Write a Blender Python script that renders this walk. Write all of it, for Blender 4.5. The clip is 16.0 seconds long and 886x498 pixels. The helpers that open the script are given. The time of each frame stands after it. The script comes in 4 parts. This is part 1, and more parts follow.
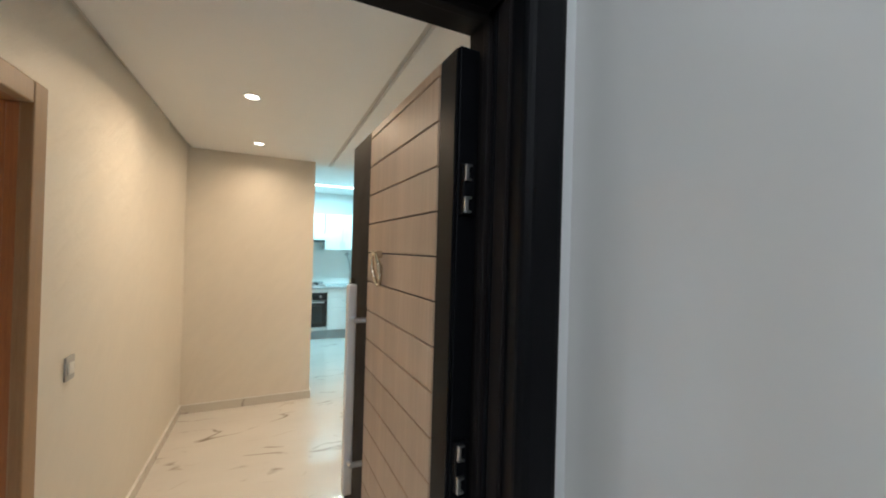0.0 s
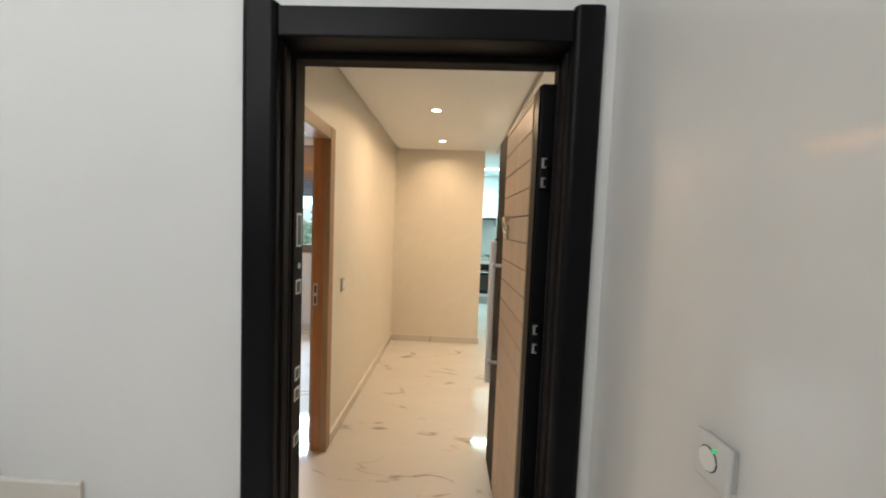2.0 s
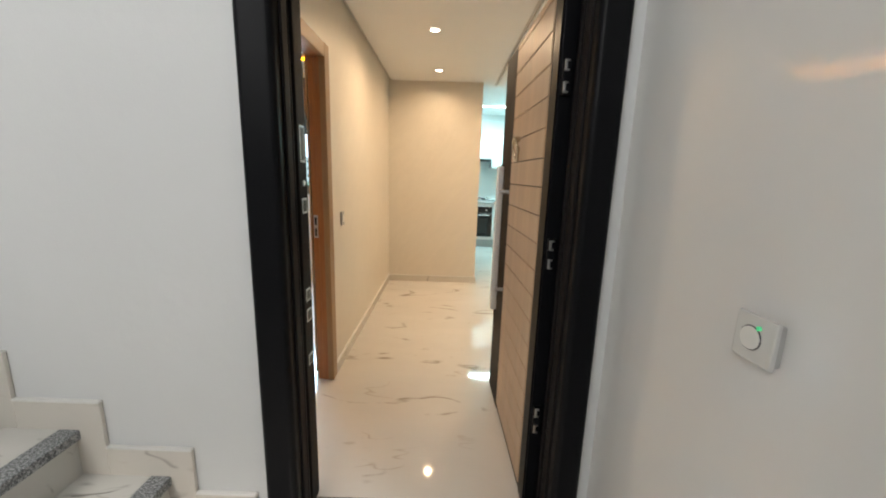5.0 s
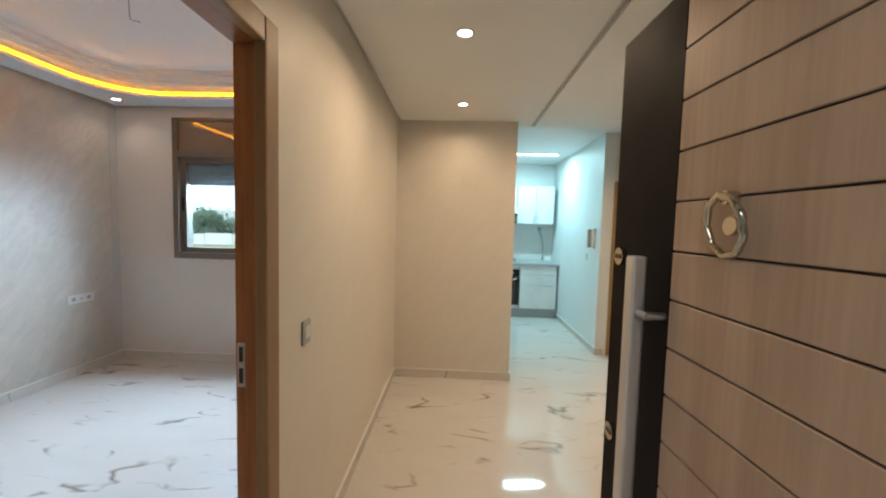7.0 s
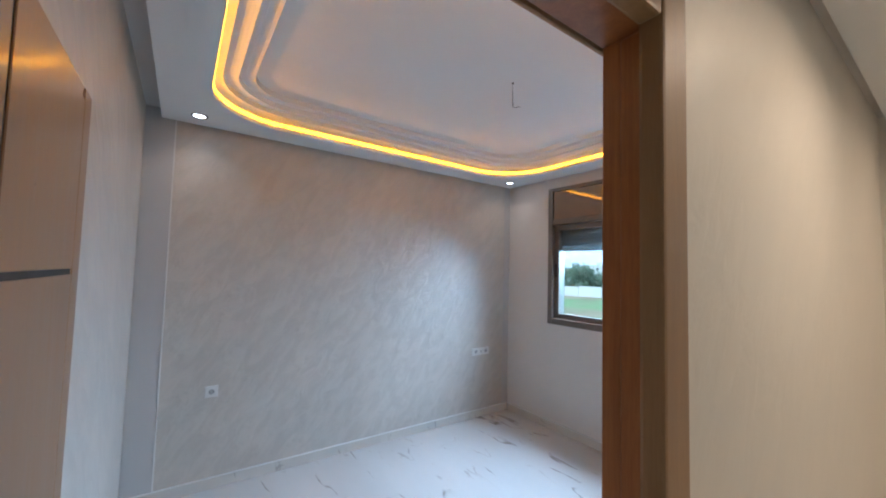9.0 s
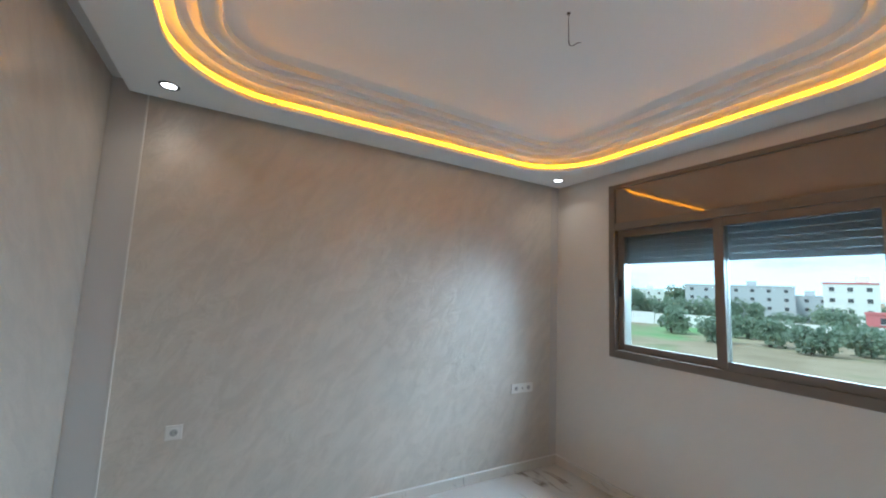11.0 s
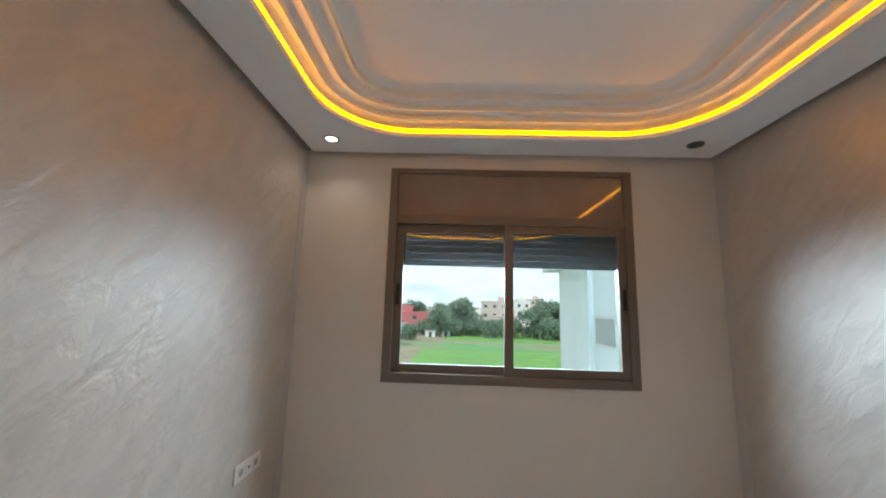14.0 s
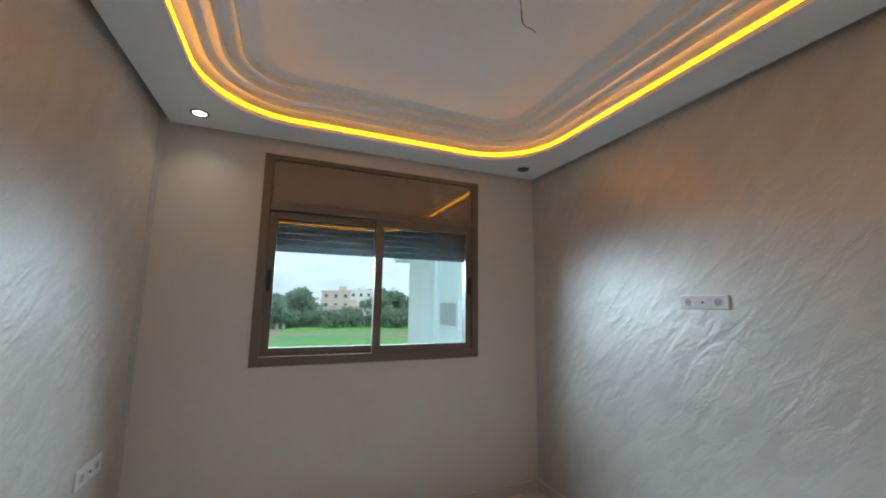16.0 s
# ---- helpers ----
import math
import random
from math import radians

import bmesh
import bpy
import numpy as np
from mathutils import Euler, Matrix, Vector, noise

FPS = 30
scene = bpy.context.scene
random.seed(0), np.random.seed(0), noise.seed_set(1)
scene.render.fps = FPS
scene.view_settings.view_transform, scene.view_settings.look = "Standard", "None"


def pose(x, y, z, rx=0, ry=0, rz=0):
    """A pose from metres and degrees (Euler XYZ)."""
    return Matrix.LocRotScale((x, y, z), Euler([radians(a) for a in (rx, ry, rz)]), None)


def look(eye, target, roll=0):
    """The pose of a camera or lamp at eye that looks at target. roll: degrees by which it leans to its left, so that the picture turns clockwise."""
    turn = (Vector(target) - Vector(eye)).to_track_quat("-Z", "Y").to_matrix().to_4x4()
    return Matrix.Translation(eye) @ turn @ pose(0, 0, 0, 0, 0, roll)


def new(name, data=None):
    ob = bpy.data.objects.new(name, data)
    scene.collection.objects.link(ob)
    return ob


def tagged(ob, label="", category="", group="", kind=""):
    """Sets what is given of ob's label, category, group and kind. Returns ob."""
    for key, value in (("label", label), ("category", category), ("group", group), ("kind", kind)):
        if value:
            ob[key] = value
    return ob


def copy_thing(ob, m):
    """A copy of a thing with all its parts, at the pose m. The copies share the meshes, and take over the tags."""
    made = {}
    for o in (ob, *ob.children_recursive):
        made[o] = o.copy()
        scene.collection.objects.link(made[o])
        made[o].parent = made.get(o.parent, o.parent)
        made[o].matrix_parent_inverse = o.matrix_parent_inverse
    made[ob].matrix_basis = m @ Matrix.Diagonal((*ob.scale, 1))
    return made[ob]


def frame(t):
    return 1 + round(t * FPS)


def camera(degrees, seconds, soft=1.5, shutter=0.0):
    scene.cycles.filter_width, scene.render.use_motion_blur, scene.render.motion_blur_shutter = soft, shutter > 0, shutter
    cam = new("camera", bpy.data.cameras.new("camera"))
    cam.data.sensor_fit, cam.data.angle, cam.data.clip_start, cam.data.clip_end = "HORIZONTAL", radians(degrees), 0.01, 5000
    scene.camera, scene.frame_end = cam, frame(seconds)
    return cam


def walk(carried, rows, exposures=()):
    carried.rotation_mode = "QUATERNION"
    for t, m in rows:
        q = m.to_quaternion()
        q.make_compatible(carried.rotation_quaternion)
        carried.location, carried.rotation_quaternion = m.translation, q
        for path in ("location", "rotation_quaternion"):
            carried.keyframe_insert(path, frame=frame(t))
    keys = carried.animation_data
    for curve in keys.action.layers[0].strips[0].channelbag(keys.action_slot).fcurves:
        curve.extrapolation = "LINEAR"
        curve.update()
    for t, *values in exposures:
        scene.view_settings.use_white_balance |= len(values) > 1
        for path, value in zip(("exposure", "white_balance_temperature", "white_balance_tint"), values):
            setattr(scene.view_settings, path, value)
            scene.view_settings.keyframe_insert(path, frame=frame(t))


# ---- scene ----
cam = camera(100.0, 16.0, soft=2.0)
PATH = [
    (0, (0.108, -0.724, 1.55), (0.945, 1.093, 1.563), 1.6),
    (0.5, (0.185, -0.863, 1.542), (0.336, 1.13, 1.61), 1.7),
    (1, (0.159, -1.111, 1.532), (0.095, 0.887, 1.588), 1.7),
    (1.5, (0.184, -1.225, 1.509), (0.088, 0.773, 1.522), 1.6),
    (2, (0.188, -1.357, 1.483), (0.116, 0.638, 1.363), 2.2),
    (2.5, (0.163, -1.426, 1.425), (0.076, 0.554, 1.153), 2.0),
    (3, (0.111, -1.544, 1.371), (0.015, 0.399, 0.906), 1.6),
    (3.2, (0.111, -1.591, 1.362), (0.016, 0.337, 0.839), 1.4),
    (5.3, (0.105, -1.165, 1.357), (0.098, 0.804, 1.005), 1.8),
    (5.5, (0.077, -1.03, 1.369), (0.058, 0.942, 1.038), 1.7),
    (6, (0.063, -0.715, 1.399), (0.031, 1.261, 1.091), 1.5),
    (6.5, (0.039, -0.401, 1.432), (0.005, 1.586, 1.213), 1.6),
    (7, (-0.031, -0.167, 1.475), (-0.106, 1.828, 1.346), 1.5),
    (7.5, (-0.122, 0.06, 1.51), (-0.404, 2.039, 1.454), 1.6),
    (8, (-0.151, 0.273, 1.551), (-1.053, 2.057, 1.577), 1.4),
    (8.5, (-0.207, 0.332, 1.592), (-1.639, 1.727, 1.656), 1.4),
    (9, (-0.347, 0.356, 1.602), (-1.982, 1.502, 1.711), 1.5),
    (9.2, (-0.411, 0.368, 1.616), (-2.093, 1.442, 1.734), 1.6),
    (11.3, (-1.03, 0.84, 1.544), (-2.774, 1.795, 1.76), 2.6),
    (11.5, (-1.158, 0.82, 1.539), (-2.815, 1.917, 1.763), 2.4),
    (12, (-1.472, 0.872, 1.566), (-2.823, 2.329, 1.792), 1.6),
    (12.5, (-1.698, 1.011, 1.52), (-2.656, 2.733, 1.86), 1.9),
    (13, (-1.976, 1.049, 1.507), (-2.524, 2.933, 1.892), 2.0),
    (13.5, (-2.273, 1.15, 1.48), (-2.543, 3.098, 1.845), 1.9),
    (14, (-2.485, 1.094, 1.53), (-2.545, 3.068, 1.85), 1.7),
    (14.5, (-2.63, 0.775, 1.628), (-2.404, 2.734, 1.962), 1.5),
    (15, (-2.665, 0.534, 1.7), (-2.147, 2.435, 2.043), 1.2),
    (15.5, (-2.697, 0.627, 1.65), (-1.992, 2.473, 1.955), 1.1),
    (16, (-2.721, 0.832, 1.492), (-1.971, 2.664, 1.774), 0.8),
]
walk(cam, [(t, look(eye, target, roll)) for t, eye, target, roll in PATH],
     [(0, 0.12, 6200, 11), (0.5, 0.37, 6400, 12), (1.3, 0.32, 6900, 14), (2.5, 0.3, 7100, 14), (5.5, 0.3, 7000, 14), (6.0, 0.42, 6500, 13), (6.5, 0.27, 6400, 13), (7.0, -0.3, 6600, 14),
      (7.5, -0.35, 6900, 21), (8.0, -0.6, 7400, 29), (8.5, -0.5, 5600, 20), (9.2, -0.3, 5700, 13), (11.3, -0.45, 6300, 10), (12.7, -0.6, 6500, 13), (13.2, -0.65, 6900, 15), (14.5, -0.7, 7400, 16),
      (15.3, -0.9, 6700, 11), (16.0, -0.85, 6700, 11)])

# ---------- world and large lights ----------
world = bpy.data.worlds.new("world")
scene.world = world
world.use_nodes = True
wn, wl = world.node_tree.nodes, world.node_tree.links
sky = wn.new("ShaderNodeTexSky")
sky.sky_type, sky.sun_disc = 'NISHITA', False
sky.sun_elevation, sky.sun_rotation = radians(38), radians(200)
wtc = wn.new("ShaderNodeTexCoord")
wmap = wn.new("ShaderNodeMapping")
wmap.inputs["Scale"].default_value = (1.6, 1.6, 5.0)
wno = wn.new("ShaderNodeTexNoise")
wno.inputs["Scale"].default_value, wno.inputs["Detail"].default_value = 2.2, 6
wr = wn.new("ShaderNodeValToRGB")
wr.color_ramp.elements[0].position, wr.color_ramp.elements[1].position = 0.22, 0.50
wmix = wn.new("ShaderNodeMixRGB")
wmix.inputs[2].default_value = (20.0, 21.3, 22.8, 1)
wl.new(wtc.outputs["Generated"], wmap.inputs[0])
wl.new(wmap.outputs[0], wno.inputs[0])
wl.new(wno.outputs[0], wr.inputs[0])
wl.new(wr.outputs[0], wmix.inputs[0])
wl.new(sky.outputs[0], wmix.inputs[1])
wl.new(wmix.outputs[0], wn["Background"].inputs[0])
wn["Background"].inputs[1].default_value = 0.1


def lamp(name, kind, m, power, color, size=0.1, size_y=None, spread=180.0, angle=160.0):
    d = bpy.data.lights.new(name, kind)
    d.energy, d.color = power, color
    if kind == 'AREA':
        d.shape = 'RECTANGLE' if size_y else 'DISK'
        d.size = size
        if size_y:
            d.size_y = size_y
        d.spread = radians(spread)
    elif kind == 'SUN':
        d.angle = radians(size)
    elif kind == 'SPOT':
        d.shadow_soft_size, d.spot_size, d.spot_blend = size, radians(angle), 0.6
    else:
        d.shadow_soft_size = size
    ob = new(name, d)
    ob.matrix_basis = m
    return ob


WARM, NEUTRAL, COOL = (1.0, 0.75, 0.49), (1.0, 0.88, 0.74), (0.45, 0.90, 1.0)
# overcast sun from behind the house
lamp("sun_light", 'SUN', look((0, 0, 30), (6, 22, 0)), 5.0, (1.0, 0.96, 0.9), 12)
# sky light in the bedroom window; stairwell fill from an assumed, unseen window
lamp("window_sky_light", 'AREA', look((-2.35, 4.25, 2.15), (-2.1, 0.8, 0.35)), 355, (0.56, 0.79, 1.0), 1.9, 1.1, spread=150)
lamp("stair_fill_light", 'AREA', look((-1.55, -3.12, 3.2), (-1.2, 0, 2.5)), 40, (0.90, 0.95, 1.0), 2.0, 1.4)
# corridor downlights
for lx, ly, lw in ((-0.022, 1.765, 11), (-0.016, 2.865, 4.5), (1.334, 2.81, 18)):
    lamp("downlight_glow", 'AREA', look((lx, ly, 2.425), (lx, ly + 0.001, 0)), lw, WARM, 0.07, spread=160)
for lx, ly in ((-3.277, 0.403), (-3.281, 3.297)):
    lamp("bedroom_downlight_glow", 'AREA', look((lx, ly, 2.565), (lx, ly + 0.001, 0)), 0.7, NEUTRAL, 0.06, spread=120)
# kitchen light line and bathroom bulb
lamp("kitchen_glow", 'AREA', look((0.84, 5.42, 2.52), (0.84, 5.421, 0)), 46, COOL, 1.1, 0.05)
lamp("bathroom_glow", 'AREA', look((2.29, 5.07, 2.38), (2.29, 5.071, 0)), 20, (1.0, 0.62, 0.40), 0.1)

# ---------- materials ----------


class Nodes:
    """A node material with short calls."""

    def __init__(self, name, base, rough=0.5, metal=0.0, **more):
        self.mat = bpy.data.materials.new(name)
        self.mat.use_nodes = True
        self.t = self.mat.node_tree
        self.b = self.t.nodes["Principled BSDF"]
        self.b.inputs["Base Color"].default_value = (*base, 1)
        self.b.inputs["Roughness"].default_value = rough
        self.b.inputs["Metallic"].default_value = metal
        for key, value in more.items():
            self.b.inputs[key.replace("_", " ")].default_value = value
        self.tc = self.t.nodes.new("ShaderNodeTexCoord")

    def link(self, a, b):
        self.t.links.new(a, b)

    def coords(self, scale=(1, 1, 1), rot=(0, 0, 0), space="Object"):
        m = self.t.nodes.new("ShaderNodeMapping")
        m.inputs["Scale"].default_value = scale
        m.inputs["Rotation"].default_value = [radians(a) for a in rot]
        self.link(self.tc.outputs[space], m.inputs[0])
        return m.outputs[0]

    def noise(self, scale, detail=4, at=None, rough=0.55, warp=0.0):
        n = self.t.nodes.new("ShaderNodeTexNoise")
        n.inputs["Scale"].default_value, n.inputs["Detail"].default_value = scale, detail
        n.inputs["Roughness"].default_value, n.inputs["Distortion"].default_value = rough, warp
        self.link(at if at else self.tc.outputs["Object"], n.inputs[0])
        return n.outputs[0]

    def ramp(self, src, stops):
        r = self.t.nodes.new("ShaderNodeValToRGB")
        while len(r.color_ramp.elements) < len(stops):
            r.color_ramp.elements.new(0.5)
        for e, (p, c) in zip(r.color_ramp.elements, stops):
            e.position, e.color = p, (*c, 1) if not isinstance(c, (int, float)) else (c, c, c, 1)
        self.link(src, r.inputs[0])
        return r.outputs[0]

    def mix(self, fac, a, b, how='MIX'):
        m = self.t.nodes.new("ShaderNodeMixRGB")
        m.blend_type = how
        for socket, v in zip(m.inputs, (fac, a, b)):
            if isinstance(v, (int, float)):
                socket.default_value = v
            elif isinstance(v, tuple):
                socket.default_value = (*v, 1)
            else:
                self.link(v, socket)
        return m.outputs[0]

    def math(self, how, a, b=0.0):
        m = self.t.nodes.new("ShaderNodeMath")
        m.operation = how
        for socket, v in zip(m.inputs, (a, b)):
            if isinstance(v, (int, float)):
                socket.default_value = v
            else:
                self.link(v, socket)
        return m.outputs[0]

    def color(self, src):
        self.link(src, self.b.inputs["Base Color"])
        return self

    def rough(self, src, lo, hi):
        self.link(self.ramp(src, [(0.25, lo), (0.75, hi)]), self.b.inputs["Roughness"])
        return self

    def bump(self, src, strength=0.2, distance=0.01):
        n = self.t.nodes.new("ShaderNodeBump")
        n.inputs["Strength"].default_value, n.inputs["Distance"].default_value = strength, distance
        self.link(src, n.inputs["Height"])
        old = self.b.inputs["Normal"].links
        if old:
            self.link(old[0].from_socket, n.inputs["Normal"])
        self.link(n.outputs[0], self.b.inputs["Normal"])
        return self


def paint(name, base, rough, fine=0.10, wave=0.1, dirt=0.06, wave_scale=2.5):
    k = Nodes(name, base, rough)
    big, small = k.noise(1.3, 5), k.noise(160, 3)
    k.color(k.ramp(big, [(0.3, tuple(c * (1 - dirt) for c in base)), (0.7, base)]))
    k.bump(k.noise(wave_scale, 2), wave, 0.02).bump(small, fine, 0.002)
    k.rough(k.noise(5, 3), rough * 0.85, min(1.0, rough * 1.15))
    return k.mat


def stucco(name, base, rough, relief, metal, flip=1.0, tone=0.80):
    """Pearl paint: slanted soft trowel strokes over a cloudy coat."""
    k = Nodes(name, base, rough, metal)
    sep, com = k.t.nodes.new("ShaderNodeSeparateXYZ"), k.t.nodes.new("ShaderNodeCombineXYZ")
    k.link(k.tc.outputs["Object"], sep.inputs[0])
    k.link(k.math('MULTIPLY', k.math('ADD', sep.outputs[0], sep.outputs[1]), flip), com.inputs[0])
    k.link(sep.outputs[2], com.inputs[1])
    m = k.t.nodes.new("ShaderNodeMapping")
    m.vector_type = 'TEXTURE'
    m.inputs["Rotation"].default_value = (0, 0, radians(48))
    m.inputs["Scale"].default_value = (0.31, 0.12, 1)
    k.link(com.outputs[0], m.inputs[0])
    strokes = k.noise(1.5, 5, m.outputs[0], 0.55, 0.45)
    patch = k.noise(1.5, 3)
    fine = k.noise(7.0, 3, m.outputs[0], 0.6, 0.3)
    where = k.ramp(k.noise(2.4, 2), [(0.35, 0.45), (0.65, 1.0)])
    dark = tuple(c * tone for c in base)
    k.color(k.mix(0.5, k.ramp(patch, [(0.3, dark), (0.7, base)]), k.ramp(strokes, [(0.35, dark), (0.65, base)])))
    k.bump(k.math('MULTIPLY', k.ramp(strokes, [(0.40, 0.0), (0.60, 1.0)]), where), relief, 0.008).bump(fine, relief * 0.12, 0.002)
    k.rough(strokes, rough * 0.9, rough * 1.15)
    return k.mat


def marble(name, base=(0.62, 0.60, 0.57), rough=0.05, vein=(0.24, 0.20, 0.165), scale=1.0):
    k = Nodes(name, base, rough)

    def veins(turn, size, width, gate_scale, gate_at):
        at = k.coords((0.55 * scale * size, 1.7 * scale * size, scale), (0, 0, turn))
        ridge = k.math('ABSOLUTE', k.math('SUBTRACT', k.noise(1.15, 3.2, at, 0.5, 0.25), 0.5))
        line = k.ramp(ridge, [(0.0, 1.0), (width * 0.45, 0.5), (width, 0.0)])
        gate = k.ramp(k.noise(gate_scale * scale, 3, k.coords((1, 1, 1), (0, 0, turn + 60))), [(gate_at, 0.0), (gate_at + 0.1, 1.0)])
        return k.math('MULTIPLY', line, gate)
    soft = k.ramp(k.noise(1.4 * scale, 4, k.coords((0.6, 1.6, 1), (0, 0, 30)), 0.55), [(0.3, tuple(c * 0.92 for c in base)), (0.62, base)])
    one, two = veins(32, 1.0, 0.011, 3.1, 0.50), veins(-28, 1.5, 0.007, 3.6, 0.52)
    k.color(k.mix(k.math('MULTIPLY', two, 0.55), k.mix(one, soft, vein), tuple(c * 1.5 for c in vein)))
    k.rough(k.noise(3.0, 4), rough * 0.7, rough * 1.6)
    return k.mat


def speckle(name, a, b, c, rough=0.3, scale=180):
    k = Nodes(name, a, rough)
    n = k.noise(scale, 3, rough=0.7)
    k.color(k.ramp(n, [(0.36, a), (0.48, b), (0.6, c)]))
    k.bump(n, 0.08, 0.002)
    return k.mat


def timber(name, dark, light, rough=0.4, along=(14, 14, 0.8), ring=3.0, coat=0.0, bump=0.06):
    k = Nodes(name, light, rough, Coat_Weight=coat, Coat_Roughness=0.12)
    at = k.coords(along)
    grain = k.noise(ring, 8, at, 0.62, 0.6)
    fine = k.noise(ring * 9, 3, at)
    oi = k.t.nodes.new("ShaderNodeObjectInfo")
    base = k.ramp(grain, [(0.3, dark), (0.7, light)])
    tone = k.ramp(oi.outputs["Random"], [(0.0, 0.86), (1.0, 1.0)])
    k.color(k.mix(1.0, k.mix(0.25, base, k.ramp(fine, [(0.35, dark), (0.65, light)])), tone, 'MULTIPLY'))
    k.bump(fine, bump, 0.002)
    k.rough(grain, rough * 0.85, rough * 1.2)
    return k.mat


def coated(name, base, rough, metal=0.0, bump=0.03, scale=60, wear=0.1, spec=0.5):
    k = Nodes(name, base, rough, metal, Specular_IOR_Level=spec)
    n = k.noise(scale, 3)
    big = k.noise(3.5, 4)
    k.color(k.ramp(big, [(0.3, tuple(c * (1 - wear) for c in base)), (0.7, base)]))
    k.bump(n, bump, 0.002)
    k.rough(big, rough * 0.85, min(1, rough * 1.2))
    return k.mat


def glow(name, color, strength):
    m = bpy.data.materials.new(name)
    m.use_nodes = True
    b = m.node_tree.nodes["Principled BSDF"]
    b.inputs["Base Color"].default_value = (*[min(1, c) for c in color], 1)
    b.inputs["Emission Color"].default_value = (*color, 1)
    b.inputs["Emission Strength"].default_value = strength
    return m


def clear_glass(name, tint=(0.84, 0.96, 1.0)):
    m = bpy.data.materials.new(name)
    m.use_nodes = True
    t = m.node_tree
    t.nodes.clear()
    out = t.nodes.new("ShaderNodeOutputMaterial")
    mix = t.nodes.new("ShaderNodeMixShader")
    see, gloss, fr = t.nodes.new("ShaderNodeBsdfTransparent"), t.nodes.new("ShaderNodeBsdfGlossy"), t.nodes.new("ShaderNodeFresnel")
    see.inputs[0].default_value = (*tint, 1)
    gloss.inputs["Roughness"].default_value = 0.02
    fr.inputs[0].default_value = 1.5
    t.links.new(fr.outputs[0], mix.inputs[0])
    t.links.new(see.outputs[0], mix.inputs[1])
    t.links.new(gloss.outputs[0], mix.inputs[2])
    t.links.new(mix.outputs[0], out.inputs[0])
    return m


LANDING_WHITE = paint("matte white wall paint", (0.68, 0.69, 0.69), 0.65, 0.22, 0.15, 0.05, 9)
LANDING_GLOSS = paint("satin grey lacquer wall paint", (0.70, 0.69, 0.67), 0.11, 0.0, 0.10, 0.05, 2.2)
STUCCO = stucco("pearl grey trowelled stucco", (0.66, 0.61, 0.545), 0.48, 0.36, 0.28)
# same stucco, bluer and with more metal to bring out the window's glare
STUCCO_R = stucco("mirrored pearl stucco with raised window sheen", (0.66, 0.615, 0.56), 0.40, 0.24, 0.48, -1.0)
STUCCO_PLAIN = stucco("smooth pearl grey paint", (0.70, 0.66, 0.61), 0.5, 0.04, 0.08, 1.0, 0.95)
STUCCO_HALL = stucco("cream pearl stucco", (0.74, 0.69, 0.61), 0.50, 0.22, 0.12, 1.0, 0.93)
WALL_WHITE = paint("white wall paint", (0.78, 0.79, 0.78), 0.5)
PLAIN_EDGE = paint("smooth grey corner band", (0.56, 0.54, 0.52), 0.45, 0.05, 0.05)
CEILING = paint("white ceiling paint", (0.80, 0.80, 0.79), 0.7, 0.05, 0.05, 0.03)
# greyer than the ceiling white to put the gaps' shade into the colour
GAP_SHADE = paint("plaster greyed for the gap shade", (0.60, 0.58, 0.55), 0.8)
MARBLE = marble("polished veined marble tile")
MARBLE_STAIR = marble("veined stair marble", (0.60, 0.59, 0.56), 0.14, (0.17, 0.16, 0.15), 1.7)
SKIRT = marble("cream marble skirting", (0.66, 0.62, 0.56), 0.15, (0.40, 0.36, 0.32), 2)
GRANITE = speckle("grey granite", (0.045, 0.05, 0.055), (0.16, 0.17, 0.18), (0.42, 0.43, 0.44), 0.35, 150)
GRANITE_BROWN = speckle("brown grey granite sill", (0.03, 0.027, 0.025), (0.11, 0.10, 0.09), (0.28, 0.26, 0.24), 0.3, 150)
BLACK = coated("black powder coat", (0.004, 0.0043, 0.0055), 0.42, 0.0, 0.05, 220, spec=0.12)
BLACK_PANEL = coated("charcoal door panel", (0.014, 0.012, 0.012), 0.55, 0.0, 0.05, 200, spec=0.08)
OAK = timber("light oak planks", (0.43, 0.30, 0.20), (0.60, 0.44, 0.31), 0.45, (9, 3.0, 0.5), 1.6)
RED_WOOD = timber("red brown varnished wood", (0.30, 0.10, 0.026), (0.50, 0.19, 0.052), 0.38, (16, 16, 0.9), 3, 0.15)
TRIM_WOOD = timber("honey brown door trim", (0.30, 0.165, 0.066), (0.42, 0.25, 0.11), 0.42, (16, 16, 0.9), 3)
VENEER = timber("fan oak veneer", (0.27, 0.13, 0.055), (0.36, 0.19, 0.085), 0.32, (22, 22, 1.3), 1.8, 0.3, 0.002)
GROOVE = coated("dark groove", (0.02, 0.014, 0.01), 0.6)
TAUPE = coated("taupe coated aluminium", (0.19, 0.155, 0.125), 0.42, 0.25, 0.02, 300)
SHUTTER_BOX = coated("glossy brown shutter box panel", (0.28, 0.20, 0.135), 0.03, 0.0, 0.0, 30, spec=0.9)
SLAT = coated("brown grey shutter slat", (0.12, 0.105, 0.095), 0.5)
BAR_STEEL = coated("satin steel bar", (0.80, 0.80, 0.79), 0.48, 1.0, 0.03, 120)
STEEL = coated("brushed steel", (0.55, 0.56, 0.57), 0.32, 1.0, 0.03, 120)
CHROME = coated("polished nickel", (0.62, 0.56, 0.44), 0.16, 1.0, 0.0)
PLASTIC = coated("white plastic", (0.75, 0.74, 0.71), 0.35, 0.0, 0.0)
PLASTIC_PALE = coated("pale grey plastic", (0.60, 0.60, 0.58), 0.35, 0.0, 0.0)
